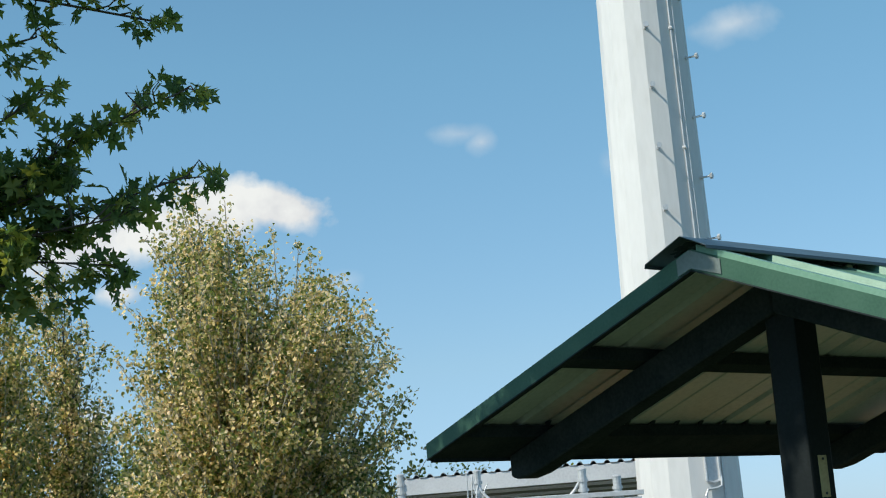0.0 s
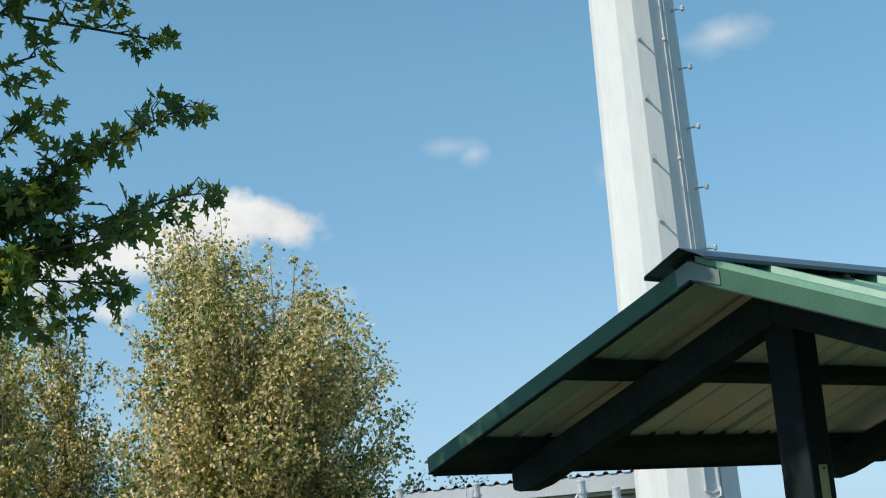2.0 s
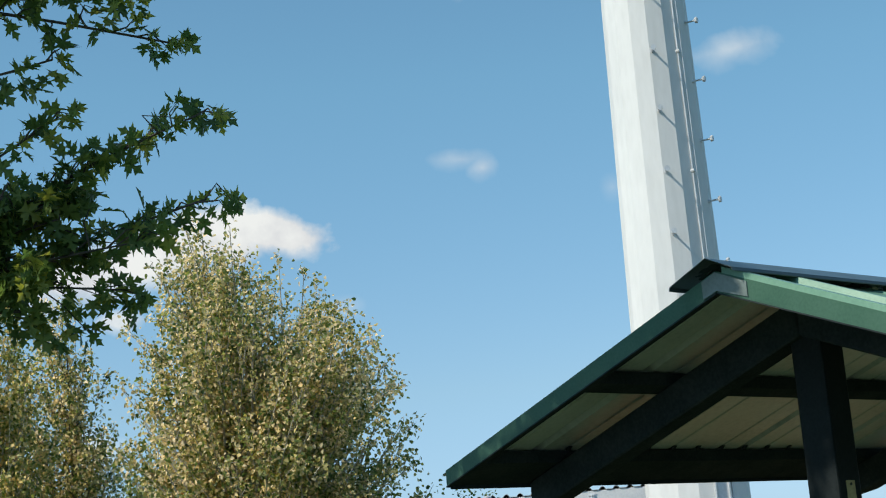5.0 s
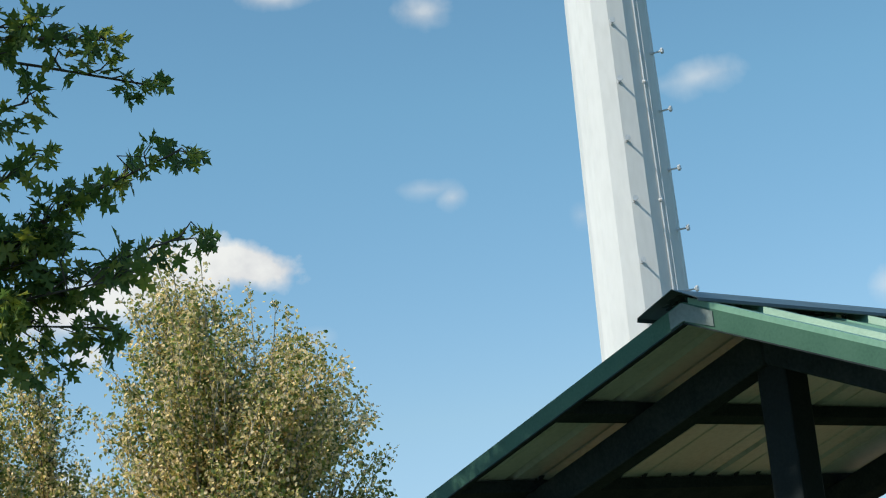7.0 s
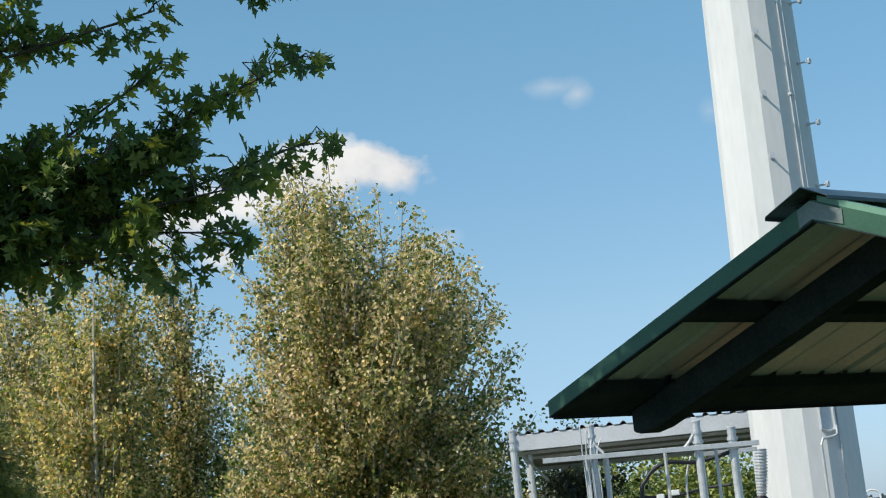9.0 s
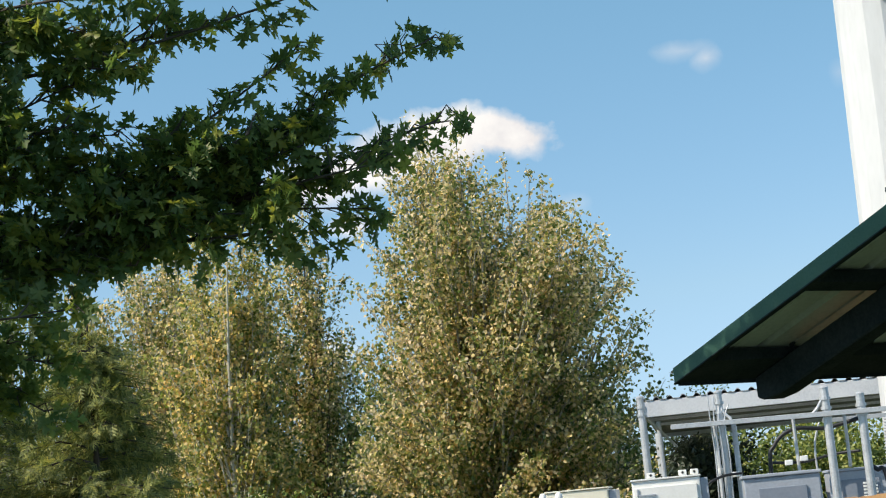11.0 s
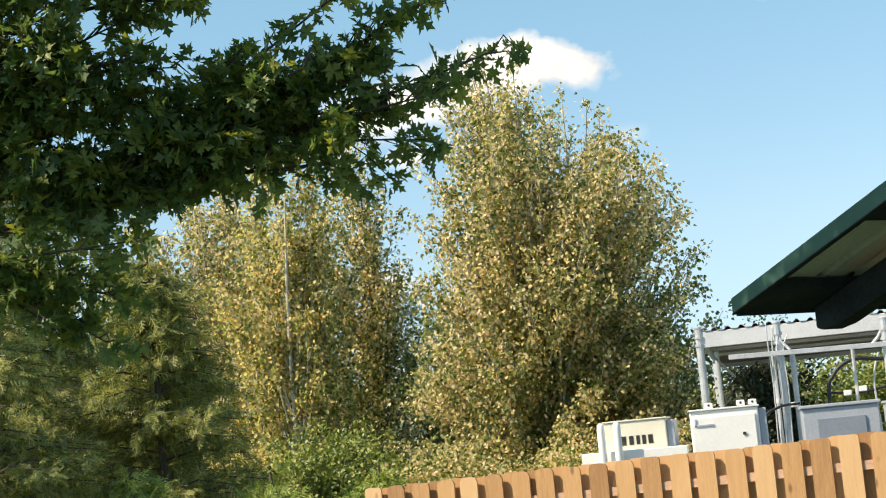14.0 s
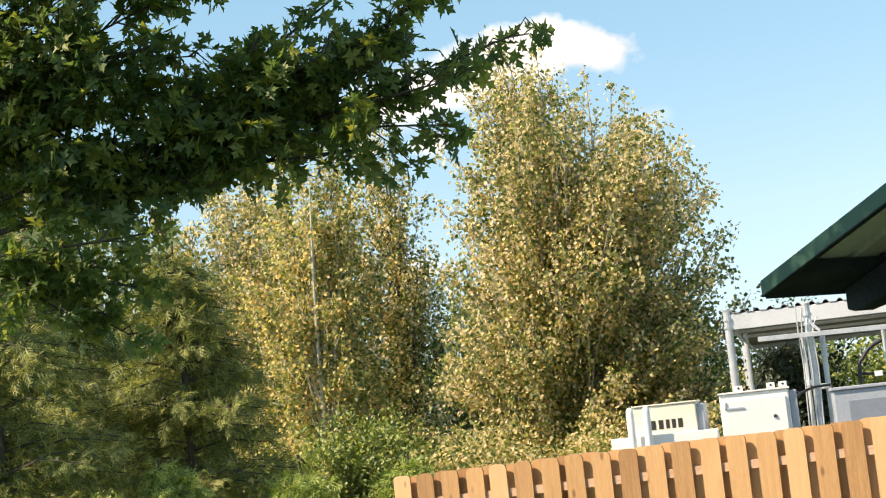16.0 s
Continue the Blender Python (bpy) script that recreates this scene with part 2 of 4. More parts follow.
NEEDLE_LIGHT = mat("bright ferny spray", [(0.11, 0.17, 0.035), (0.21, 0.28, 0.06), (0.32, 0.38, 0.085), (0.46, 0.46, 0.12)], 0.6, 0, 0.8, 0.0, 4, per="island", through_light=0.3)
BARK_DARK = mat("dark furrowed bark", [(0.03, 0.024, 0.018), (0.07, 0.055, 0.042), (0.11, 0.09, 0.07)], 0.9, 0, 7, 0.6, 26, stretch=(1, 1, 0.3))
LEAF_MAPLE = mat("maple leaf", [(0.062, 0.11, 0.034), (0.10, 0.155, 0.042), (0.15, 0.20, 0.048), (0.28, 0.29, 0.06)], 0.5, 0, 3, 0.0, 40, per="island", through_light=0.48)
LEAF_POPLAR = mat("turning poplar leaf", [(0.065, 0.105, 0.027), (0.14, 0.185, 0.05), (0.30, 0.30, 0.10), (0.55, 0.46, 0.20), (0.78, 0.62, 0.36), (0.91, 0.73, 0.50)], 0.45, 0, 0.4, 0.0, 2.5, per="island", through_light=0.55)
LEAF_GOLD = mat("golden turning leaf", [(0.08, 0.12, 0.028), (0.18, 0.22, 0.055), (0.40, 0.385, 0.13), (0.72, 0.57, 0.27), (0.84, 0.57, 0.23)], 0.45, 0, 0.4, 0.0, 2.5, per="island", through_light=0.55)
# the canopy's shade is put into these two dark foliage colours
LEAF_SHADED = mat("leaf darkened for canopy shade", [(0.012, 0.022, 0.010), (0.022, 0.036, 0.015), (0.035, 0.05, 0.022)], 0.5, 0, 0.8, 0.0, 4, per="island", through_light=0.1)
NEEDLE_SHADED = mat("conifer spray darkened for canopy shade", [(0.012, 0.02, 0.01), (0.022, 0.034, 0.015), (0.036, 0.05, 0.022)], 0.6, 0, 0.8, 0.0, 4, per="island", through_light=0.1)
LEAF_SHRUB = mat("shrub leaf", [(0.07, 0.115, 0.025), (0.14, 0.19, 0.04), (0.27, 0.31, 0.07), (0.42, 0.4, 0.12)], 0.5, 0, 0.7, 0.0, 4, per="island", through_light=0.25)
NEEDLE = mat("feathery conifer spray", [(0.08, 0.105, 0.03), (0.15, 0.18, 0.05), (0.25, 0.265, 0.07), (0.40, 0.37, 0.10)], 0.6, 0, 0.8, 0.0, 4, per="island", through_light=0.28)
# bluish haze of distance is mixed into these leaf tones
FAR_HAZED_GREEN = mat("far foliage with haze in its colour", [(0.06, 0.08, 0.085), (0.09, 0.115, 0.115), (0.12, 0.14, 0.13)], 0.8, 0, 0.4, 0.0, 2, per="island")
GRASS = mat("mown grass ground", [(0.028, 0.05, 0.018), (0.045, 0.075, 0.028), (0.075, 0.095, 0.04)], 0.9, 0, 0.6, 0.5, 14)
GRAVEL = mat("grey gravel", [(0.16, 0.15, 0.14), (0.27, 0.26, 0.24), (0.38, 0.37, 0.35)], 0.9, 0, 12, 0.8, 70)
FAR_ROOF = mat("dark far roof", [(0.045, 0.045, 0.05), (0.07, 0.07, 0.075)], 0.8, 0, 0.5, 0.1, 6)
FAR_WALL = mat("pale far siding", [(0.5, 0.48, 0.45), (0.62, 0.6, 0.57)], 0.7, 0, 0.6, 0.05, 8)
GLASS_DARK = mat("dark far pane", [(0.02, 0.025, 0.03), (0.04, 0.045, 0.05)], 0.1, 0, 1, 0, 4)


# ---- builders ----
def link_mesh(name, bm, material, parent=None, label="", smooth=False):
    me = bpy.data.meshes.new(name)
    bm.to_mesh(me)
    bm.free()
    me.materials.append(material)
    if smooth:
        me.polygons.foreach_set("use_smooth", [True] * len(me.polygons))
    ob = new(name, me)
    if parent is not None:
        ob.parent = parent
    if label:
        ob["label"] = label
    return ob


def part(name, bm, material, parent, label="", smooth=False):
    return link_mesh(name, bm, material, parent, label, smooth)


def thing(name, label, category, m=None, group="", kind=""):
    ob = new(name)
    ob.empty_display_size = 0.2
    if m is not None:
        ob.matrix_basis = m
    return tagged(ob, label, category, group, kind)


def box(bm, x0, x1, y0, y1, z0, z1, bevel=0.0, m=None):
    r = bmesh.ops.create_cube(bm, size=1.0)
    vs = r["verts"]
    bmesh.ops.transform(bm, matrix=Matrix.Translation(((x0 + x1) / 2, (y0 + y1) / 2, (z0 + z1) / 2)) @ Matrix.Diagonal((x1 - x0, y1 - y0, z1 - z0, 1)), verts=vs)
    if bevel:
        es = list({e for v in vs for e in v.link_edges})
        r = bmesh.ops.bevel(bm, geom=es, offset=bevel, segments=2, affect="EDGES", profile=0.5)
        vs = list({v for f in r["faces"] for v in f.verts} | {v for v in vs if v.is_valid})
    if m is not None:
        bmesh.ops.transform(bm, matrix=m, verts=[v for v in vs if v.is_valid])
    return bm


def boxes(*rows, bevel=0.0):
    bm = bmesh.new()
    for r in rows:
        box(bm, *r, bevel=bevel)
    return bm


def tube(bm, points, radii, seg=10, caps=True):
    pts = [Vector(p) for p in points]
    if isinstance(radii, (int, float)):
        radii = [radii] * len(pts)
    rings = []
    for i, p in enumerate(pts):
        d = (pts[min(i + 1, len(pts) - 1)] - pts[max(i - 1, 0)]).normalized()
        a = d.orthogonal().normalized() if i == 0 else (prev - prev.dot(d) * d).normalized()
        prev = a
        b = d.cross(a)
        rad = float(radii[i])
        rings.append([bm.verts.new(p + rad * (math.cos(2 * math.pi * k / seg) * a + math.sin(2 * math.pi * k / seg) * b)) for k in range(seg)])
    for r0, r1 in zip(rings, rings[1:]):
        for k in range(seg):
            bm.faces.new((r0[k], r0[(k + 1) % seg], r1[(k + 1) % seg], r1[k]))
    if caps:
        bm.faces.new(rings[0][::-1])
        bm.faces.new(rings[-1])
    return bm


def pipe(points, radii, seg=10):
    return tube(bmesh.new(), points, radii, seg)


def prism(bm, outline, axis, lo, hi):
    """Extrudes an outline of 2D points along x, y or z."""
    def at(p, d):
        return {"x": (d, p[0], p[1]), "y": (p[0], d, p[1]), "z": (p[0], p[1], d)}[axis]
    a = [bm.verts.new(at(p, lo)) for p in outline]
    b = [bm.verts.new(at(p, hi)) for p in outline]
    k = len(outline)
    bm.faces.new(a)
    bm.faces.new(b[::-1])
    for i in range(k):
        bm.faces.new((a[i], b[i], b[(i + 1) % k], a[(i + 1) % k]))
    bmesh.ops.recalc_face_normals(bm, faces=bm.faces[:])
    return bm


def leaf_mesh(name, places, ways, ups, sizes, template, faces, material, parent=None):
    """Many leaves in one mesh. places, ways (stem to tip), ups: N x 3; template: K x 3 in (side, length, lift)."""
    P, L, U = np.asarray(places, float), np.asarray(ways, float), np.asarray(ups, float)
    L /= np.linalg.norm(L, axis=1)[:, None] + 1e-9
    S = np.cross(L, U)
    S /= np.linalg.norm(S, axis=1)[:, None] + 1e-9
    U = np.cross(S, L)
    tpl = np.asarray(template, float)
    k = len(tpl)
    sz = np.asarray(sizes, float)[:, None, None]
    V = P[:, None, :] + sz * (tpl[None, :, 0:1] * S[:, None, :] + tpl[None, :, 1:2] * L[:, None, :] + tpl[None, :, 2:3] * U[:, None, :])
    n = len(P)
    loops = np.array([i for f in faces for i in f])
    lens = np.array([len(f) for f in faces])
    all_loops = (loops[None, :] + k * np.arange(n)[:, None]).ravel()
    all_lens = np.tile(lens, n)
    me = bpy.data.meshes.new(name)
    me.vertices.add(n * k)
    me.vertices.foreach_set("co", V.ravel().astype(np.float32))
    me.loops.add(len(all_loops))
    me.loops.foreach_set("vertex_index", all_loops.astype(np.int32))
    me.polygons.add(len(all_lens))
    starts = np.concatenate([[0], np.cumsum(all_lens)[:-1]])
    me.polygons.foreach_set("loop_start", starts.astype(np.int32))
    me.update(calc_edges=True)
    me.validate()
    me.materials.append(material)
    ob = new(name, me)
    if parent is not None:
        ob.parent = parent
    return ob


DIAMOND = [(0, 0, 0), (0.36, 0.18, 0.12), (0.33, 0.55, 0.10), (0, 1.0, -0.10), (-0.33, 0.55, 0.10), (-0.36, 0.18, 0.12)]
DIAMOND_FACES = [(0, 1, 2, 3), (0, 3, 4, 5)]
OVAL_LEAF = [(0, 0, 0), (0.30, 0.30, 0.06), (0.36, 0.55, 0.07), (0, 1.0, -0.08), (-0.36, 0.55, 0.07), (-0.30, 0.30, 0.06), (0, 0.5, -0.02)]
OVAL_FACES = [(0, 1, 2, 6), (6, 2, 3), (6, 3, 4), (0, 6, 4, 5)]
# half of a five-lobed leaf with deep cuts, mirrored
HALF = [(0.05, 0.03), (0.36, -0.10), (0.17, 0.13), (0.42, 0.22), (0.38, 0.32), (0.68, 0.52), (0.36, 0.47), (0.30, 0.56), (0.09, 0.42), (0.13, 0.62), (0.31, 0.76), (0.13, 0.80)]
MAPLE_LEAF = [(0, 0, 0)] + [(x, y, 0.10 * abs(x)) for x, y in HALF] + [(0, 1.05, -0.10)] + [(-x, y, 0.10 * abs(x)) for x, y in HALF[::-1]] + [(0, 0.40, -0.03)]
MAPLE_FACES = [(len(MAPLE_LEAF) - 1, i, (i + 1) % (len(MAPLE_LEAF) - 1)) for i in range(len(MAPLE_LEAF) - 1)]
# a flat feathery twig: a rib with slim side shoots
SPRAY, SPRAY_FACES = [], []


def shoot(x, y, dx, dy, w):
    k, n = len(SPRAY), math.hypot(dx, dy)
    px, py = -dy / n * w, dx / n * w
    SPRAY.extend([(x, y, 0), (x + dx * 0.45 + px, y + dy * 0.45 + py, 0.015), (x + dx, y + dy, -0.04), (x + dx * 0.45 - px, y + dy * 0.45 - py, 0.015)])
    SPRAY_FACES.append((k, k + 1, k + 2, k + 3))


shoot(0, 0, 0, 1.0, 0.035)
for y in (0.14, 0.32, 0.50, 0.68):
    for side in (1, -1):
        shoot(0, y + 0.04 * side, side * (0.34 - 0.26 * y), 0.30 - 0.10 * y, 0.032)

# ---- ground ----
bm = bmesh.new()
bmesh.ops.create_grid(bm, x_segments=60, y_segments=60, size=2500)
ground = link_mesh("ground", bm, GRASS)
tagged(ground, "flat mown grass ground with dry patches", "ground", kind="structure")
bm = bmesh.new()
bmesh.ops.create_grid(bm, x_segments=12, y_segments=12, size=1.0)
bmesh.ops.transform(bm, matrix=Matrix.Translation((1.4, 17.5, 0.012)) @ Matrix.Diagonal((4.6, 5.6, 1, 1)), verts=bm.verts)
pad = link_mesh("gravel_yard", bm, GRAVEL)
tagged(pad, "grey gravel yard round the pole and cabinets", "gravel", kind="structure")


# ---- green shelter ----
def build_shelter(m):
    s = thing("shelter", "open shelter with a green ribbed metal gable roof on dark posts", "shelter", m)
    za, w, left, right, length = 3.144, 1.70, 0.348, SLOPE_RIGHT, 3.6
    pitch = 0.37

    def z_at(y):
        return za - (left * y if y > 0 else -right * y)

    # roofing sheets with trapezoid ribs, in panels, lit side and dusty underside
    edges = [-0.02, 0.75, 1.49, 2.23, 2.97, length + 0.02]
    for side in (1, -1):
        slope = left if side > 0 else right
        for x0, x1 in zip(edges, edges[1:]):
            xs = [(x0, 0.0)]
            if x0 < 0 and side < 0:
                xs += [(x0 + 0.004, 0.032), (0.035, 0.032), (0.055, 0.0)]
            # a tall rib at each pitch, a low stiffening rib between
            for k in range(26):
                c = k * pitch / 2 - 0.02
                if max(x0, xs[-1][0]) + 0.04 < c < x1 - 0.04:
                    if k % 2 == 0:
                        xs += [(c - 0.034, 0.0), (c - 0.016, 0.032), (c + 0.016, 0.032), (c + 0.034, 0.0)]
                    else:
                        xs += [(c - 0.012, 0.0), (c - 0.006, 0.007), (c + 0.006, 0.007), (c + 0.012, 0.0)]
            xs.append((x1, 0.0))
            for nm, mt, lift in (("roof_panel", GREEN_PANEL, 0.010), ("panel_underside", WHITE_UNDER, 0.004)):
                bm = bmesh.new()
                rows_ = []
                for d in (0.03, w / 2, w + 0.03):
                    rows_.append([bm.verts.new((x, side * d, za - slope * d + h + lift)) for x, h in xs])
                for a, b in zip(rows_, rows_[1:]):
                    for i in range(len(xs) - 1):
                        bm.faces.new((a[i], a[i + 1], b[i + 1], b[i]))
                part(nm, bm, mt, s)
    # ridge cap of two wings, folded at the outer edges
    bm = bmesh.new()
    prof = [(0.20, -0.20 * left + 0.042), (0.196, -0.196 * left + 0.056), (0.0, 0.066), (-0.126, -0.126 * right + 0.058), (-0.13, -0.13 * right + 0.046)]
    prof = [(y, za + z) for y, z in prof]
    prism(bm, prof + [(y * 0.988, z - 0.003) for y, z in prof[::-1]], "x", -0.075, length + 0.05)
    part("ridge_cap", bm, CAP_DARK, s, "dark folded metal ridge cap")
    # rake and eave trim
    for x0 in (-0.022, length):
        for side in (1, -1):
            slope = left if side > 0 else right
            y0, y1 = side * 0.004, side * w
            out = [(y0, za + 0.016), (y1, za - slope * w + 0.016), (y1, za - slope * w - 0.056), (y0, za - 0.068)]
            part("rake_trim", prism(bmesh.new(), out, "x", x0, x0 + 0.022), GREEN_TRIM, s)
            lip = [(y0, za - 0.068), (y1, za - slope * w - 0.056), (y1, za - slope * w - 0.062), (y0, za - 0.074)]
            part("trim_lip", prism(bmesh.new(), lip, "x", x0 - 0.004, x0 + 0.03), RAFTER_STEEL, s)
    for side in (1, -1):
        slope = left if side > 0 else right
        zz = za - slope * w
        part("eave_trim", boxes((0.0, length, side * w - 0.02, side * w, zz - 0.07, zz - 0.002)), RAFTER_STEEL, s)
    part("apex_plate", prism(bmesh.new(), [(0.07, za - 0.07 * left + 0.010), (0.0, za + 0.012), (-0.15, za - 0.15 * right + 0.008), (-0.15, za - 0.15 * right - 0.052), (0.0, za - 0.062), (0.07, za - 0.07 * left - 0.060)], "x", -0.027, -0.0225), PEAK_GREY, s, "grey overlap at the peak, paler than the trim")
    # purlins under the sheets
    for side in (1, -1):
        slope = left if side > 0 else right
        for d0, d1 in ((0.73, 0.81), (1.46, 1.675)):
            out = [(side * d0, za - slope * d0 - 0.006), (side * d1, za - slope * d1 - 0.006), (side * d1, za - slope * d1 - 0.062), (side * d0, za - slope * d0 - 0.062)]
            part("purlin", prism(bmesh.new(), out, "x", 0.0, length), RAFTER_STEEL, s)
    # screw clips at the foot of the ribs, above the eave purlins
    for side in (1, -1):
        slope = left if side > 0 else right
        for k in range(3, 15):
            x, d = k * pitch / 2 - 0.02, 1.452
            out = [(side * d, za - slope * d + 0.002), (side * (d - 0.02), za - slope * (d - 0.02) + 0.002), (side * d, za - slope * d - 0.010)]
            part("clip", prism(bmesh.new(), out, "x", x - 0.014, x + 0.014), RAFTER_STEEL, s)
    # two frames of a post and two rafters
    for x in (0.577, 3.02):
        for side in (1, -1):
            slope = left if side > 0 else right
            t0, t1 = za - 0.064, za - 0.20
            tail = 1.66
            out = [(0, t0), (side * tail, t0 - slope * tail), (side * tail, t0 - slope * tail - 0.10), (side * (tail - 0.05), t1 - slope * tail + 0.02), (side * (tail - 0.16), t1 - slope * (tail - 0.16) - 0.016), (0, t1 - 0.02)]
            bm = prism(bmesh.new(), out, "x", x - 0.114, x + 0.014)
            bmesh.ops.bevel(bm, geom=bm.edges[:], offset=0.008, segments=1, affect="EDGES")
            part("rafter", bm, RAFTER_STEEL, s)
        post = part("post", boxes((x - 0.080, x + 0.074, -0.077, 0.077, 0.012, za - 0.16), bevel=0.012), DARK_STEEL, s)
        part("base_plate", boxes((x - 0.14, x + 0.14, -0.14, 0.14, 0.0, 0.014), bevel=0.003), DARK_STEEL, s)
        if x < 1:
            plate = part("maker_plate", boxes((x - 0.030, x + 0.026, -0.0805, -0.0772, 2.155, 2.325), bevel=0.001), BRASS, s, "yellowed metal plate riveted to the post")
            for zz in (2.17, 2.31):
                part("rivet", tube(bmesh.new(), [(x - 0.002, -0.0805, zz), (x - 0.002, -0.084, zz)], 0.006, 8), INK, plate)
    return s


SLOPE_RIGHT = 0.40
shelter = build_shelter(pose(1.0524, 6.6626, 0, 0, 0, 90 - 48.57))


# ---- steel pole ----
def build_pole(m):
    s = thing("steel_pole", "tall tapered many-sided galvanised steel pole with step bolts", "pole", m)
    n = 16

    def radius(z):
        return 0.70 - 0.0146 * z
    ang = [math.radians(-90 - 6.4 + 22.5 * k) for k in range(n)]
    bm = bmesh.new()
    rings = []
    for z in (0.0, 6.0, 12.0, 18.0, 24.0):
        rings.append([bm.verts.new((radius(z) * math.cos(a), radius(z) * math.sin(a), z)) for a in ang])
    for a, b in zip(rings, rings[1:]):
        for k in range(n):
            bm.faces.new((a[k], a[(k + 1) % n], b[(k + 1) % n], b[k]))
    bm.faces.new(rings[-1])
    part("shaft", bm, GALV, s)
    part("weld_seam", pipe([((radius(z) + 0.004) * math.cos(radians(-90 + 33)), (radius(z) + 0.004) * math.sin(radians(-90 + 33)), z) for z in (0.4, 6, 12, 20)], 0.012, 6), GALV_PIPE, s)
    part("safety_cable", pipe([((radius(z) - 0.005 + 0.035) * math.cos(radians(-90 + 37.5)), (radius(z) - 0.005 + 0.035) * math.sin(radians(-90 + 37.5)), z) for z in (4.6, 9, 14, 20)], 0.005, 6), GALV_PIPE, s)
    bolt = None
    for row, (deg, z0) in enumerate(((-90 - 2.5, 4.69), (-90 + 60, 4.32))):
        z = z0
        a = radians(deg)
        way = Vector((math.cos(a), math.sin(a), 0))
        while z < 12.5:
            r = radius(z) * 0.985
            b = part("step_bolt", pipe([way * (r - 0.01) + Vector((0, 0, z)), way * (r + 0.15) + Vector((0, 0, z))], 0.013, 8), GALV_PIPE, s)
            part("bolt_head", pipe([way * (r + 0.146) + Vector((0, 0, z)), way * (r + 0.178) + Vector((0, 0, z))], 0.040, 6), GALV_PIPE, b)
            part("nut", pipe([way * (r - 0.004) + Vector((0, 0, z)), way * (r + 0.022) + Vector((0, 0, z))], 0.024, 6), GALV_PIPE, b)
            z += 0.813
    for z in (5.5, 7.13, 8.75):
        a = radians(-90 + 33)
        way = Vector((math.cos(a), math.sin(a), 0))
        part("cable_clip", pipe([way * (radius(z) - 0.02) + Vector((0, 0, z)), way * (radius(z) + 0.05) + Vector((0, 0, z))], [0.03, 0.022], 8), GALV_PIPE, s)
    # hand hole with a rim, and a bent conduit below it
    a = radians(-90 + 19)
    way, side = Vector((math.cos(a), math.sin(a), 0)), Vector((-math.sin(a), math.cos(a), 0))

    def on(dx, z, out):
        return way * (radius(z) * 0.985 + out) + side * dx + Vector((0, 0, z))
    rim = [on(-0.085, 2.86, 0.02), on(-0.085, 3.30, 0.02), on(-0.03, 3.36, 0.02), on(0.05, 3.36, 0.02), on(0.10, 3.30, 0.02), on(0.10, 2.86, 0.02), on(0.0, 2.83, 0.02), on(-0.085, 2.86, 0.02)]
    hole = part("hand_hole_rim", pipe(rim, 0.022, 8), GALV_PIPE, s)
    bm = bmesh.new()
    box(bm, -0.07, 0.09, -0.008, 0.008, 2.86, 3.33, 0.004, Matrix.Translation(way * (radius(3.1) * 0.985 + 0.01)) @ Matrix.Rotation(a + math.pi / 2, 4, "Z"))
    part("cover", bm, GREY_BEAM, hole)
    part("conduit", pipe([on(0.10, 2.90, 0.05), on(0.09, 2.79, 0.06), on(0.02, 2.76, 0.06), on(-0.11, 2.75, 0.06), on(-0.14, 2.68, 0.06), on(-0.14, 1.6, 0.06), on(-0.14, 0.05, 0.06)], 0.017, 8), GALV_PIPE, s, "thin grey conduit bent round the pole")
    part("junction_box", boxes((0.40, 0.52, -0.60, -0.48, 1.78, 1.85), bevel=0.01), GREY_BEAM, s)
    return s


pole = build_pole(pose(3.0, 21.75, 0))


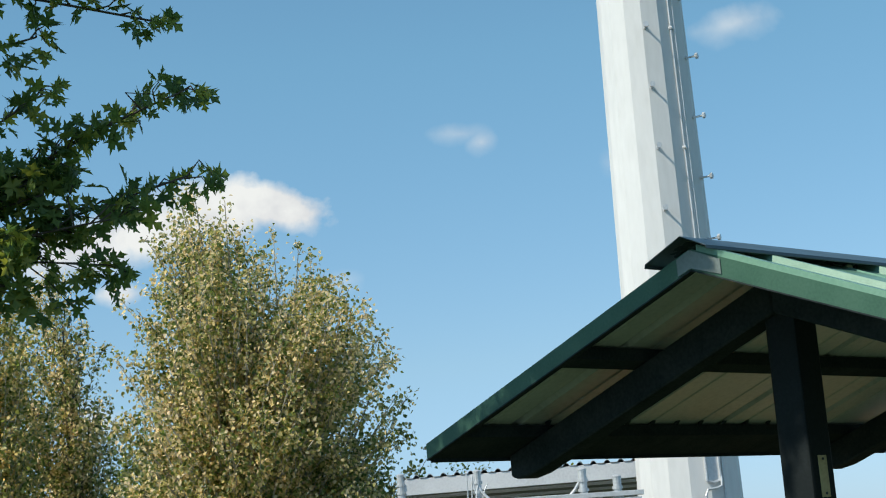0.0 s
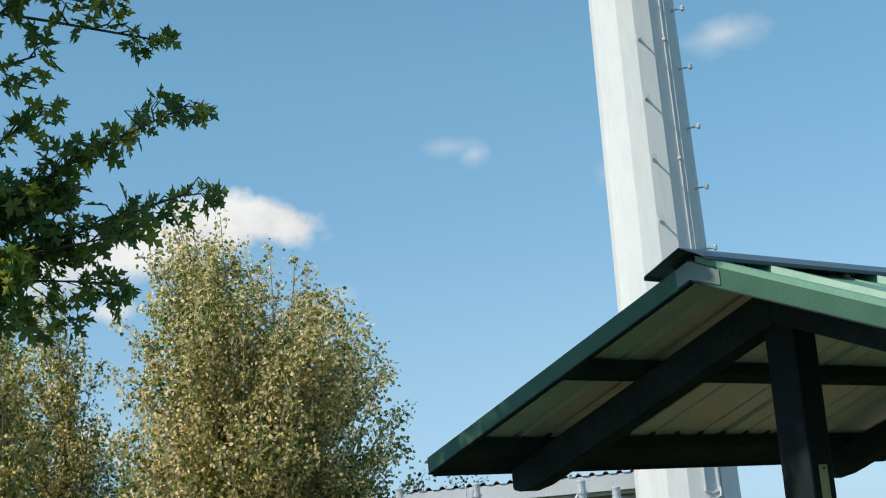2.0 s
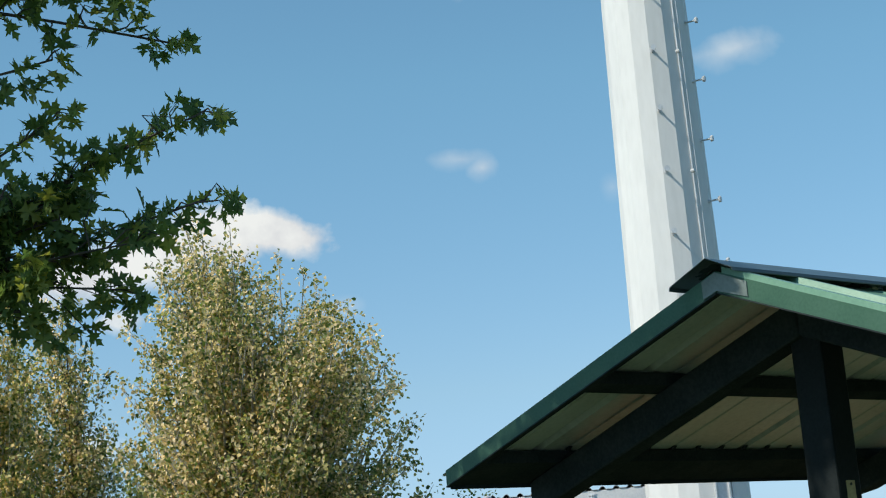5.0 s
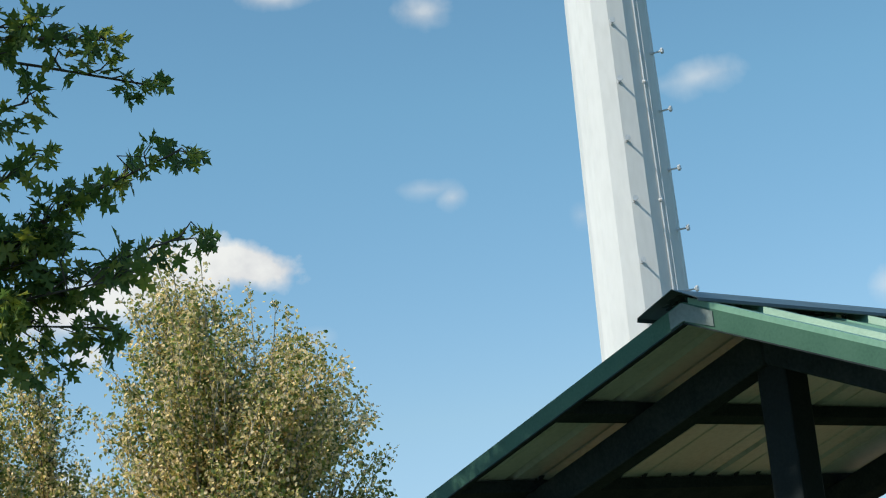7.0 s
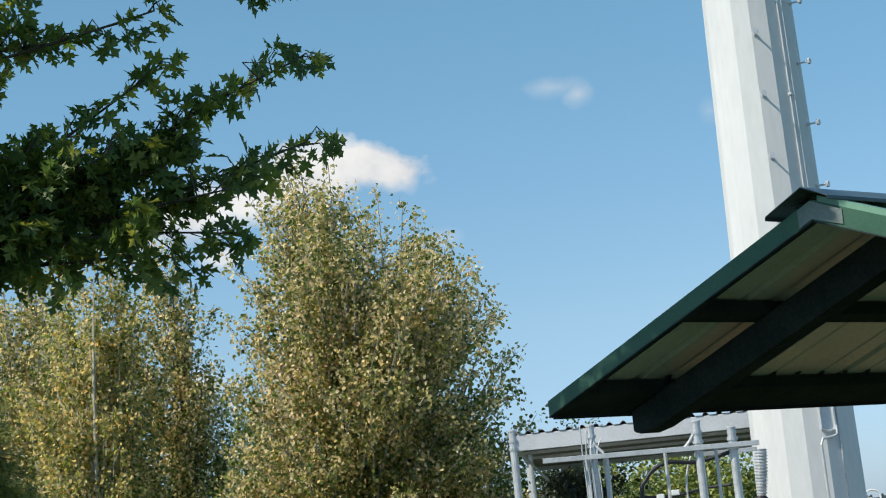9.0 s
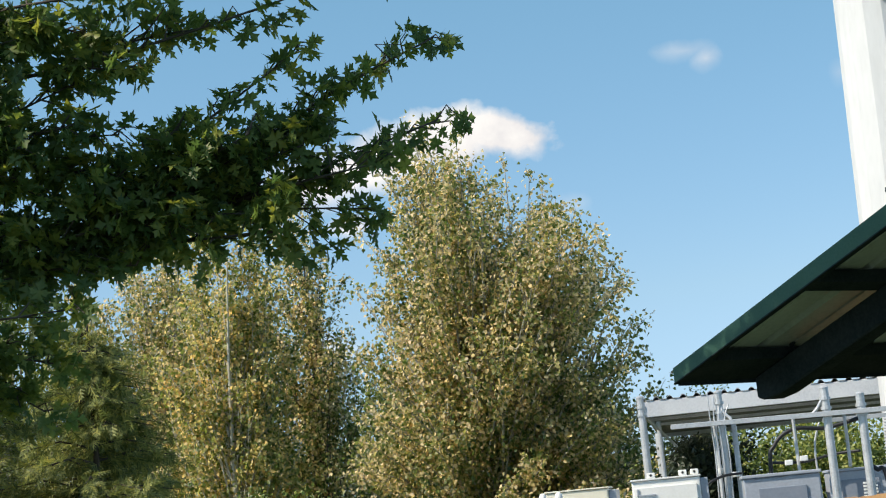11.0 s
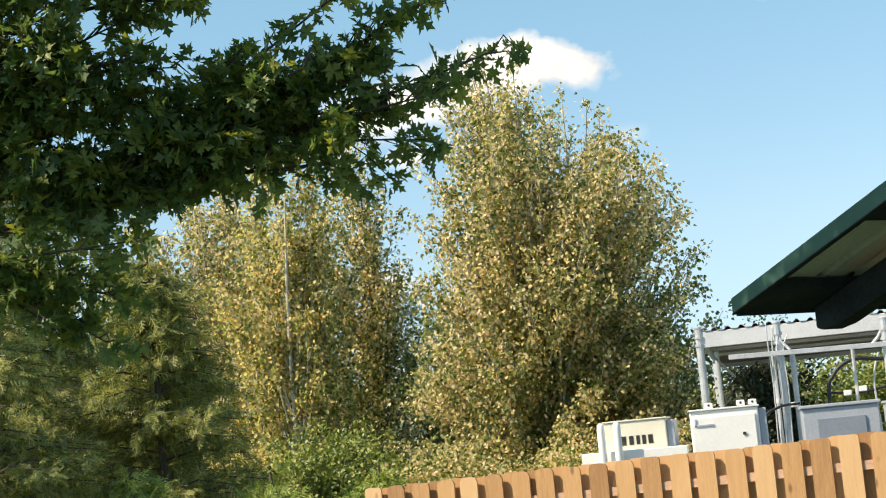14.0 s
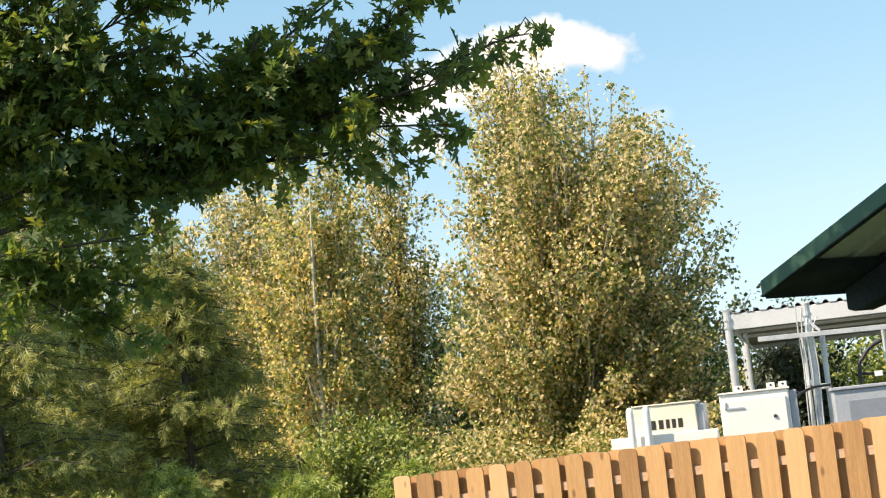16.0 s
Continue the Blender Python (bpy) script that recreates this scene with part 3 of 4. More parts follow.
# ---- equipment canopy ----
def build_canopy(m):
    s = thing("equipment_canopy", "grey steel canopy with a corrugated roof over radio equipment", "canopy", m)
    long_, deep, z = 4.5, 3.2, 3.105
    drop = 0.06
    part("front_beam", boxes((0, long_, 0, 0.08, z, z + 0.225), bevel=0.006), GREY_BEAM, s)
    for x in (0.0, long_ - 0.06):
        bm = bmesh.new()
        prism(bm, [(0.071, z + 0.02), (deep, z + 0.02 - drop * deep), (deep, z + 0.17 - drop * deep), (0.071, z + 0.17)], "x", x, x + 0.06)
        part("side_beam", bm, GREY_BEAM, s)
    part("back_beam", boxes((0.06, long_ - 0.06, deep - 0.07, deep, z - drop * deep, z + 0.165 - drop * deep)), GREY_BEAM, s)
    bm = bmesh.new()
    n = 24 * 10
    a, b = [], []
    for i in range(n + 1):
        x = -0.05 + (long_ + 0.1) * i / n
        h = 0.042 * max(0.0, math.sin(2 * math.pi * i / 10)) ** 0.8 - 0.018
        a.append(bm.verts.new((x, -0.012, z + 0.258 + h)))
        b.append(bm.verts.new((x, deep + 0.06, z + 0.258 + h - drop * deep)))
    for i in range(n):
        bm.faces.new((a[i], a[i + 1], b[i + 1], b[i]))
    ret = bmesh.ops.extrude_face_region(bm, geom=bm.faces[:])
    bmesh.ops.translate(bm, verts=[v for v in ret["geom"] if isinstance(v, bmesh.types.BMVert)], vec=(0, 0, -0.008))
    part("corrugated_roof", bm, GALV_PIPE, s)
    for y in (0.75, 1.5):
        part("cross_beam", boxes((0.06, long_ - 0.06, y, y + 0.06, z + 0.02 - drop * y, z + 0.15 - drop * y)), GREY_BEAM, s)
    part("soffit", prism(bmesh.new(), [(0.075, z + 0.06), (deep - 0.08, z + 0.06 - drop * deep), (deep - 0.08, z + 0.07 - drop * deep), (0.075, z + 0.07)], "x", 0.065, long_ - 0.065), SOFFIT, s)
    for x, y in ((-0.035, 0.03), (long_ + 0.03, 0.03), (0.0, deep - 0.2), (long_ - 0.12, deep - 0.2)):
        top = z + 0.275 if y < 0.1 else z - 0.13
        p = part("post", pipe([(x, y, 0), (x, y, top)], 0.057, 12), GALV_PIPE, s)
        if y < 0.1:
            part("cap", pipe([(x, y, top), (x, y, top + 0.02), (x, y, top + 0.035)], [0.063, 0.063, 0.035], 12), GALV_PIPE, p)
            for zz in (z + 0.02, z + 0.13):
                part("clamp", pipe([(x, y, zz), (x, y, zz + 0.035)], 0.069, 12), GALV_PIPE, p)
    part("brace", pipe([(0.03, 0.10, z - 0.01), (0.36, 1.0, z - 0.42)], 0.02, 8), GALV_PIPE, s)
    part("brace", pipe([(0.16, 0.5, z - 0.05), (0.16, 0.5, 0.0)], 0.035, 10), GALV_PIPE, s)
    return s


canopy = build_canopy(pose(-0.69, 24.0, 0, 0, 0, -2))


# ---- cable bridge ----
def build_bridge():
    s = thing("cable_bridge", "galvanised pipe frame with a horizontal channel carrying cables", "frame")
    bm = bmesh.new()
    a, b = Vector((-0.26, 17.90, 2.69)), Vector((1.98, 17.76, 2.655))
    d = (b - a)
    m = Matrix.Translation(a) @ d.to_track_quat("X", "Z").to_matrix().to_4x4()
    box(bm, 0, d.length, -0.025, 0.025, -0.026, 0.026, 0.004, m)
    part("channel", bm, GALV_PIPE, s)
    part("second_channel", boxes((1.34, 2.0, 18.2, 18.25, 2.585, 2.63), bevel=0.004), GALV_PIPE, s)
    for x, y, top, r in ((1.365, 17.86, 2.93, 0.045), (1.72, 17.85, 2.83, 0.045), (0.27, 17.95, 3.0, 0.04), (0.40, 18.05, 2.66, 0.03), (0.20, 18.0, 2.64, 0.022)):
        p = part("pipe_post", pipe([(x, y, 0), (x, y, top)], r, 12), GALV_PIPE, s)
        part("cap", pipe([(x, y, top), (x, y, top + 0.015), (x, y, top + 0.03)], [r + 0.006, r + 0.006, r * 0.5], 12), GALV_PIPE, p)
        for zz in (top - 0.12, top - 0.22):
            part("clamp", pipe([(x, y, zz), (x, y, zz + 0.03)], r + 0.013, 12), GALV_PIPE, p)
    for x in (1.02, 1.55):
        part("hanger", pipe([(x, 18.0, 2.66), (x, 18.0, 2.1)], 0.018, 8), GALV_PIPE, s)
    part("bracket", pipe([(0.27, 17.94, 2.92), (0.30, 17.92, 2.80), (0.38, 17.90, 2.71)], 0.016, 8), GALV_PIPE, s)
    part("bracket", pipe([(1.36, 17.84, 2.86), (1.28, 17.86, 2.74), (1.22, 17.86, 2.68)], 0.018, 8), GALV_PIPE, s)
    for x, z in ((0.92, 2.20), (1.08, 2.23), (0.36, 2.13), (0.22, 2.18)):
        part("surge_box", boxes((x - 0.04, x + 0.04, 17.93, 18.0, z - 0.025, z + 0.03), bevel=0.006), OFFWHITE, s)
    return s


bridge = build_bridge()


def build_cable(points, r, label):
    cable = link_mesh("cable", pipe(points, r, 8), RUBBER if r > 0.012 else GALV_PIPE, smooth=True)
    return tagged(cable, label, "cable", "cables under the canopy")


def bend(points, n=8):
    out = []
    pts = [Vector(p) for p in points]
    for i in range(len(pts) - 1):
        p0, p1, p2, p3 = pts[max(i - 1, 0)], pts[i], pts[i + 1], pts[min(i + 2, len(pts) - 1)]
        for k in range(n):
            t = k / n
            out.append(0.5 * (2 * p1 + (p2 - p0) * t + (2 * p0 - 5 * p1 + 4 * p2 - p3) * t * t + (3 * p1 - p0 - 3 * p2 + p3) * t ** 3))
    return out + [pts[-1]]


build_cable(bend([(0.72, 18.1, 0.0), (0.73, 18.1, 2.05), (0.80, 18.1, 2.40), (1.02, 18.1, 2.55), (1.35, 18.1, 2.53), (1.72, 18.05, 2.60)]), 0.022, "thick black coaxial cable bent under the canopy")
build_cable(bend([(0.75, 18.2, 2.22), (1.1, 18.2, 2.20), (1.4, 18.2, 2.25), (1.68, 18.1, 2.26)]), 0.015, "black cable slung between pipe posts")
build_cable(bend([(1.70, 17.95, 2.12), (1.80, 17.9, 2.05), (1.90, 17.9, 1.85), (1.92, 17.9, 0.0)]), 0.022, "thick black cable dropping beside the pipe post")
build_cable(bend([(-0.08, 17.8, 1.6), (0.02, 17.8, 2.0), (0.20, 17.85, 2.12), (0.42, 17.9, 2.14)]), 0.014, "black cable looped from the white cabinet")
build_cable(bend([(1.30, 18.2, 2.60), (1.22, 18.2, 2.30), (1.24, 18.2, 1.6), (1.24, 18.2, 0.0)]), 0.012, "thin grey cable hanging from the channel")
for k, x in enumerate((0.16, 0.20, 0.245, 0.31)):
    build_cable(bend([(x + 0.02 * k, 17.92, 3.02 - 0.05 * k), (x, 17.90, 2.7), (x + 0.01, 17.9, 2.3), (x - 0.01, 17.9, 1.5), (x, 17.9, 0.0)]), 0.007, "thin grey wire running down the pipe cluster")


def build_duct(m):
    s = thing("flexible_duct", "ribbed pale flexible duct with a black lower sleeve", "duct", m)
    pts, rad = [], []
    n = 60
    for i in range(n + 1):
        t = i / n
        pts.append((-0.05 * t, 0, 2.62 - 0.50 * t))
        rad.append((0.064 if t < 0.5 else 0.064 - 0.03 * (t - 0.5)) + (0.009 if i % 4 < 2 else -0.006))
    part("ribbed_hose", pipe(pts, rad, 14), GALV_PIPE, s, smooth=False)
    part("sleeve", pipe([(-0.05, 0, 2.12), (-0.055, 0, 2.09), (-0.06, 0, 1.9), (-0.07, 0, 0.0)], [0.05, 0.072, 0.072, 0.07], 14), RUBBER, s, "black rubber sleeve")
    return s


duct = build_duct(pose(2.10, 18.75, 0))


# ---- cabinets behind the fence ----
def build_generator():
    s = thing("generator", "cream generator housing with dark lettering on its side panel", "generator")
    part("housing", boxes((-1.335, -0.80, 14.30, 15.0, 0.5, 2.085), bevel=0.012), CREAM, s)
    part("end_panel", boxes((-0.798, -0.735, 14.33, 14.97, 0.5, 2.07), bevel=0.006), GREY_BOX, s)
    part("base", boxes((-1.53, -0.63, 14.15, 14.29, 0.0, 1.845), bevel=0.008), OFFWHITE, s)
    part("skid", boxes((-1.335, -0.80, 14.35, 14.95, 0.0, 0.498), bevel=0.008), GREY_PANEL, s)
    part("roof_lip", boxes((-1.345, -0.79, 14.29, 15.01, 2.087, 2.10), bevel=0.004), CREAM, s)
    # maker's mark as plain bars
    x = -1.255
    for wdt in (0.052, 0.064, 0.056, 0.044, 0.046, 0.056):
        part("mark_bar", boxes((x, x + wdt * 0.72, 14.2965, 14.2995, 1.885, 1.962)), INK, s)
        x += wdt + 0.006
    return s


build_generator()
for x in (-1.34, -1.205):
    ob = link_mesh("bollard", pipe([(x, 14.08, 0), (x, 14.08, 2.04), (x, 14.08, 2.075), (x, 14.08, 2.09)], [0.034, 0.034, 0.028, 0.012], 14), OFFWHITE, smooth=True)
    tagged(ob, "white painted steel pipe standing before the generator", "bollard", "pipes before the generator")


def build_cabinet():
    s = thing("utility_cabinet", "off-white outdoor utility cabinet with lifting lugs on top", "cabinet")
    part("body", boxes((-0.60, -0.02, 14.37, 14.95, 0.0, 2.115), bevel=0.01), OFFWHITE, s)
    door = part("door", boxes((-0.585, -0.05, 14.352, 14.368, 0.3, 2.06), bevel=0.004), OFFWHITE, s)
    part("hinge", boxes((-0.56, -0.40, 14.342, 14.351, 1.985, 2.0), bevel=0.002), GREY_BOX, door)
    part("hinge", boxes((-0.56, -0.545, 14.342, 14.351, 1.985, 2.05), bevel=0.002), GREY_BOX, door)
    part("latch", boxes((-0.165, -0.14, 14.340, 14.351, 1.885, 1.91), bevel=0.003), INK, door)
    part("top_lip", boxes((-0.61, -0.01, 14.355, 14.96, 2.117, 2.132), bevel=0.003), OFFWHITE, s)
    part("side_panel", boxes((-0.018, 0.045, 14.40, 14.93, 0.0, 2.10), bevel=0.006), GREY_BOX, s)
    for x in (-0.43, -0.16, -0.06):
        lug = part("lifting_lug", boxes((x - 0.035, x + 0.035, 14.40, 14.44, 2.134, 2.18), bevel=0.006), OFFWHITE, s)
        part("lug_hole", pipe([(x, 14.399, 2.158), (x, 14.396, 2.158)], 0.011, 8), INK, lug)
    return s


build_cabinet()


def build_grey_cabinet(x0, x1, y, top, louvers):
    s = thing("equipment_cabinet", "grey outdoor equipment cabinet with an inset door" if not louvers else "grey equipment cabinet with a louvred vent", "cabinet", group="grey cabinets")
    part("body", boxes((x0, x1, y, y + 0.7, 0.0, top), bevel=0.012), GREY_BOX, s)
    part("roof_lip", boxes((x0 - 0.015, x1 + 0.015, y - 0.02, y + 0.72, top + 0.002, top + 0.03), bevel=0.006), GREY_BOX, s)
    door = part("door", boxes((x0 + 0.12, x1 - 0.12, y - 0.016, y - 0.002, 0.3, top - 0.09), bevel=0.004), GREY_PANEL, s)
    if louvers:
        for k in range(6):
            part("louver", boxes((x1 - 0.30, x1 - 0.15, y - 0.030, y - 0.018, top - 0.15 - 0.035 * k, top - 0.13 - 0.035 * k)), OFFWHITE, door)
    else:
        part("handle", boxes((x1 - 0.2, x1 - 0.17, y - 0.04, y - 0.018, 1.0, 1.2), bevel=0.006), GALV_PIPE, door)
    return s


build_grey_cabinet(0.34, 0.98, 14.4, 2.05, False)
build_grey_cabinet(1.34, 1.98, 18.35, 2.06, True)
build_grey_cabinet(0.45, 1.18, 18.45, 2.0, False)


# ---- plants ----
def crown_leaves(nodes, per_node, spread, size, rng, droop=0.35, out_from=None, outward=0.8):
    """Scatters leaves round twig nodes."""
    nodes = np.asarray(nodes, float)
    P = np.repeat(nodes, per_node, axis=0) + rng.normal(0, spread, (len(nodes) * per_node, 3)) * np.array([1, 1, 0.8])
    n = len(P)
    L = rng.normal(0, 1, (n, 3)) + np.array([0, 0, -droop])
    U = rng.normal(0, 0.7, (n, 3)) + np.array([-0.42, -0.42, 0.6])
    if out_from is not None:
        o = P - np.asarray(out_from)
        U += outward * o / (np.linalg.norm(o, axis=1)[:, None] + 1e-6)
    return P, L, U, rng.uniform(0.7, 1.25, n) * size


def limb_path(a, b, rng, sag=0.12, n=6, lift=0.0):
    a, b = np.asarray(a, float), np.asarray(b, float)
    ts = np.linspace(0, 1, n)
    d = np.linalg.norm(b - a)
    mid = rng.normal(0, sag * d * 0.35, 3)
    return [a + (b - a) * t + mid * math.sin(math.pi * t) + np.array([0, 0, lift * d * math.sin(math.pi * t)]) for t in ts]


def build_tree(name, label, base, height, tips, bark, leaf, rng, leaf_size, trunk_r, shoots=12, shoot_len=0.7, per_metre=26, bare=0.25, limb=1.0, rise=0.75):
    """A trunk, limbs that run from it up to each tip, rising shoots along the limbs, leaves on stalks along the shoots."""
    s = thing(name, label, "tree", pose(*base))
    base = np.asarray(base, float)
    top = np.array([rng.normal(0, 0.15), rng.normal(0, 0.15), height * 0.9])
    spine = limb_path((0, 0, 0), top, rng, 0.04, 10)
    part("trunk", pipe(spine, [trunk_r * (1 - 0.86 * i / 9) for i in range(10)], 9), bark, s)
    twigs, P, L, S = bmesh.new(), [], [], []
    for tip in tips:
        tip = np.asarray(tip, float) - base
        h = max(0.12, min(0.85, (tip[2] / height) * rng.uniform(0.35, 0.75) - 0.05))
        start = spine[int(h * 9)]
        pts = limb_path(start, tip, rng, 0.12, 7, 0.06)
        length = np.linalg.norm(tip - start)
        r0 = limb * min(trunk_r * 0.3, 0.008 + 0.006 * length)
        part("limb", pipe(pts, [r0 * (1 - 0.85 * i / 6) for i in range(7)], 5), bark, s)
        out = np.array([tip[0], tip[1], 0.0])
        out /= np.linalg.norm(out) + 0.3
        along = (tip - start) / length
        vigour = rng.uniform(0.6, 1.3)
        for k in range(shoots + 1):
            t = 1.0 if k == shoots else bare + (1 - bare) * (k + rng.uniform(0, 1)) / shoots
            i = min(5, int(t * 6))
            p = pts[i] + (pts[i + 1] - pts[i]) * (t * 6 - i)
            way = along * 0.45 + out * 0.3 + np.array([0, 0, rise]) + rng.normal(0, 0.42, 3)
            way /= np.linalg.norm(way)
            reach = shoot_len * vigour * rng.uniform(0.4, 1.0) * (1.15 - 0.5 * t)
            q = p + way * reach
            mid = (p + q) / 2 + rng.normal(0, 0.04, 3)
            tube(twigs, [p, mid, q], [0.010, 0.007, 0.003], 3, False)
            n = max(4, int(per_metre * reach))
            u = rng.uniform(0.1, 1.04, (n, 1))
            spot = p + (mid - p) * 2 * np.minimum(u, 0.5) + (q - mid) * 2 * np.maximum(u - 0.5, 0)
            stalk = rng.normal(0, 1, (n, 3))
            stalk /= np.linalg.norm(stalk, axis=1)[:, None]
            P.append(spot + stalk * leaf_size * rng.uniform(0.3, 0.9, (n, 1)) + rng.normal(0, 0.085, (n, 3)))
            L.append(stalk * 0.9 + rng.normal(0, 0.4, (n, 3)) + np.array([0, 0, -0.5]))
            S.append(rng.uniform(0.65, 1.2, n) * leaf_size)
    tagged(part("twig_mass", twigs, bark, s), kind="stuff")
    P, L, S = np.concatenate(P), np.concatenate(L), np.concatenate(S)
    U = rng.normal(0, 0.75, (len(P), 3)) + np.array([-0.45, -0.5, 0.4])
    leaf_mesh("crown", P, L, U, S, DIAMOND, DIAMOND_FACES, leaf, s)
    return s


def envelope_tips(count, centre_x, y, rows_, rng, depth=2.4):
    """Tips inside an uneven outline: rows of (height, left, right) across, round in depth."""
    out = []
    zs = np.array([r[0] for r in rows_])
    lo, hi = np.array([r[1] for r in rows_]), np.array([r[2] for r in rows_])
    while len(out) < count:
        z = rng.uniform(zs.min(), zs.max())
        l, h = np.interp(z, zs, lo), np.interp(z, zs, hi)
        if rng.uniform(0, 1) > (h - l) / (hi - lo).max() + 0.1:
            continue
        a, r = rng.uniform(0, 2 * math.pi), math.sqrt(rng.uniform(0.2, 1))
        x = (l + h) / 2 + (h - l) / 2 * r * math.cos(a)
        out.append((x, y + depth * min(1, (h - l) / 4) * r * math.sin(a), z))
    return out


rng = np.random.default_rng(7)
# the large poplar
rows_p = [(0.8, -7.0, -0.8), (3.0, -6.9, -0.6), (4.2, -6.6, -0.65), (5.1, -6.3, -0.75), (6.1, -5.95, -1.0), (7.0, -5.65, -1.4), (7.7, -5.45, -2.0), (8.2, -5.4, -2.9), (8.65, -5.3, -3.8), (9.0, -5.1, -4.4)]
tips = envelope_tips(470, -3.7, 31.6, rows_p, rng)
# leading shoots that stand out of the crown
tips += [(-4.70, 30.9, 9.35), (-4.40, 31.0, 9.2), (-3.85, 31.0, 9.15), (-3.0, 31.2, 8.45), (-2.55, 31.2, 8.15), (-1.95, 31.3, 7.6), (-1.5, 31.2, 7.0), (-1.25, 31.3, 6.3),
         (-1.0, 31.4, 5.2), (-0.75, 31.2, 4.5), (-0.6, 31.2, 3.8), (-5.4, 31.2, 8.6), (-5.85, 31.2, 7.4), (-6.0, 31.0, 6.3),
         (-1.75, 30.8, 7.3), (-1.35, 30.7, 6.7), (-2.3, 30.9, 7.9), (-1.1, 30.6, 5.8), (-1.5, 30.3, 6.2), (-1.3, 30.2, 5.2), (-1.0, 30.4, 4.6), (-1.7, 30.2, 5.7)]
build_tree("poplar_tree", "broad poplar with small green and yellowing leaves", (-3.7, 31.6, 0), 9.3, tips, BARK_GREY, LEAF_POPLAR, rng, 0.086, 0.17, shoots=13, shoot_len=0.5, per_metre=78, rise=0.4)
# the thinner golden tree beside it
rows_g = [(1.0, -12.0, -8.4), (3.0, -12.1, -8.2), (5.0, -12.0, -8.2), (6.3, -11.6, -8.3), (7.8, -11.0, -8.6), (9.0, -10.4, -9.2)]
tips = envelope_tips(175, -10.0, 35.6, rows_g, rng, 1.7)
build_tree("golden_tree", "slender pale-barked tree with thinning golden leaves", (-9.60, 34.6, 0), 8.9, tips, BARK_PALE, LEAF_GOLD, rng, 0.095, 0.075, shoots=10, shoot_len=0.6, per_metre=52, limb=0.7, rise=0.3)
rows_o = [(1.0, -10.2, -7.0), (4.0, -10.2, -7.1), (6.2, -10.0, -7.3), (7.8, -9.8, -7.6), (9.4, -9.4, -8.0)]
tips = envelope_tips(105, -8.6, 38.4, rows_o, rng, 1.4)
build_tree("olive_tree", "thin tree with sparse olive and tan leaves", (-8.6, 38.4, 0), 9.3, tips, BARK_DARK, LEAF_POPLAR, rng, 0.095, 0.08, shoots=13, shoot_len=0.65, per_metre=48, limb=0.5, rise=0.3)
rows_h = [(1.0, -15.0, -10.5), (4.0, -15.2, -10.6), (6.6, -14.8, -10.4), (8.6, -14.2, -11.2), (9.8, -13.4, -11.8)]
tips = envelope_tips(165, -12.8, 39.0, rows_h, rng, 2.0)
build_tree("mixed_tree", "tall tree with loose green and yellow foliage", (-12.8, 39.0, 0), 9.8, tips, BARK_GREY, LEAF_POPLAR, rng, 0.10, 0.13, shoots=15, per_metre=50, bare=0.15, limb=0.6, rise=0.4)


for x, y, w, h, lb in ((-11.4, 41.5, 2.2, 9.4, "tall tree with loose green and yellow foliage"), (-7.6, 43.0, 1.9, 6.6, "lower green tree between the taller ones"), (-16.6, 40.0, 2.6, 10.2, "tall tree with loose green and yellow foliage")):
    tips = envelope_tips(105, x, y, [(1.0, x - w, x + w), (h * 0.55, x - w, x + w), (h * 0.8, x - 0.7 * w, x + 0.7 * w), (h, x - 0.3 * w, x + 0.3 * w)], rng, 1.6)
    build_tree("mixed_tree", lb, (x, y, 0), h, tips, BARK_GREY, LEAF_SHRUB, rng, 0.10, 0.13, per_metre=44, rise=0.4)


def build_shrub(base, radius, height, leaf, count, size, label, name="shrub"):
    s = thing(name, label, "shrub", pose(*base), group="undergrowth")
    stems, nodes = bmesh.new(), []
    for k in range(max(14, int(radius * 22))):
        a, r = rng.uniform(0, 2 * math.pi), radius * math.sqrt(rng.uniform(0, 1))
        h = height * math.sqrt(max(0.05, 1 - (r / radius) ** 2 * 0.75)) * rng.uniform(0.7, 1.05)
        pts = limb_path((0.1 * math.cos(a), 0.1 * math.sin(a), 0), (r * math.cos(a), r * math.sin(a), h), rng, 0.15, 6, 0.1)
        tube(stems, pts, [0.014 - 0.002 * i for i in range(6)], 4, False)
        for i in range(2, 6):
            nodes += [pts[i] + rng.normal(0, min(0.16, radius * 0.3), 3) for _ in range(3)]
    tagged(part("stem_mass", stems, BARK_GREY, s), kind="stuff")
    P, L, U, S = crown_leaves(nodes, max(2, count // len(nodes)), min(0.17, radius * 0.25), size, rng, 0.3, (0, 0, height * 0.3))
    leaf_mesh("foliage", P, L, U, S, DIAMOND, DIAMOND_FACES, leaf, s)
    return s


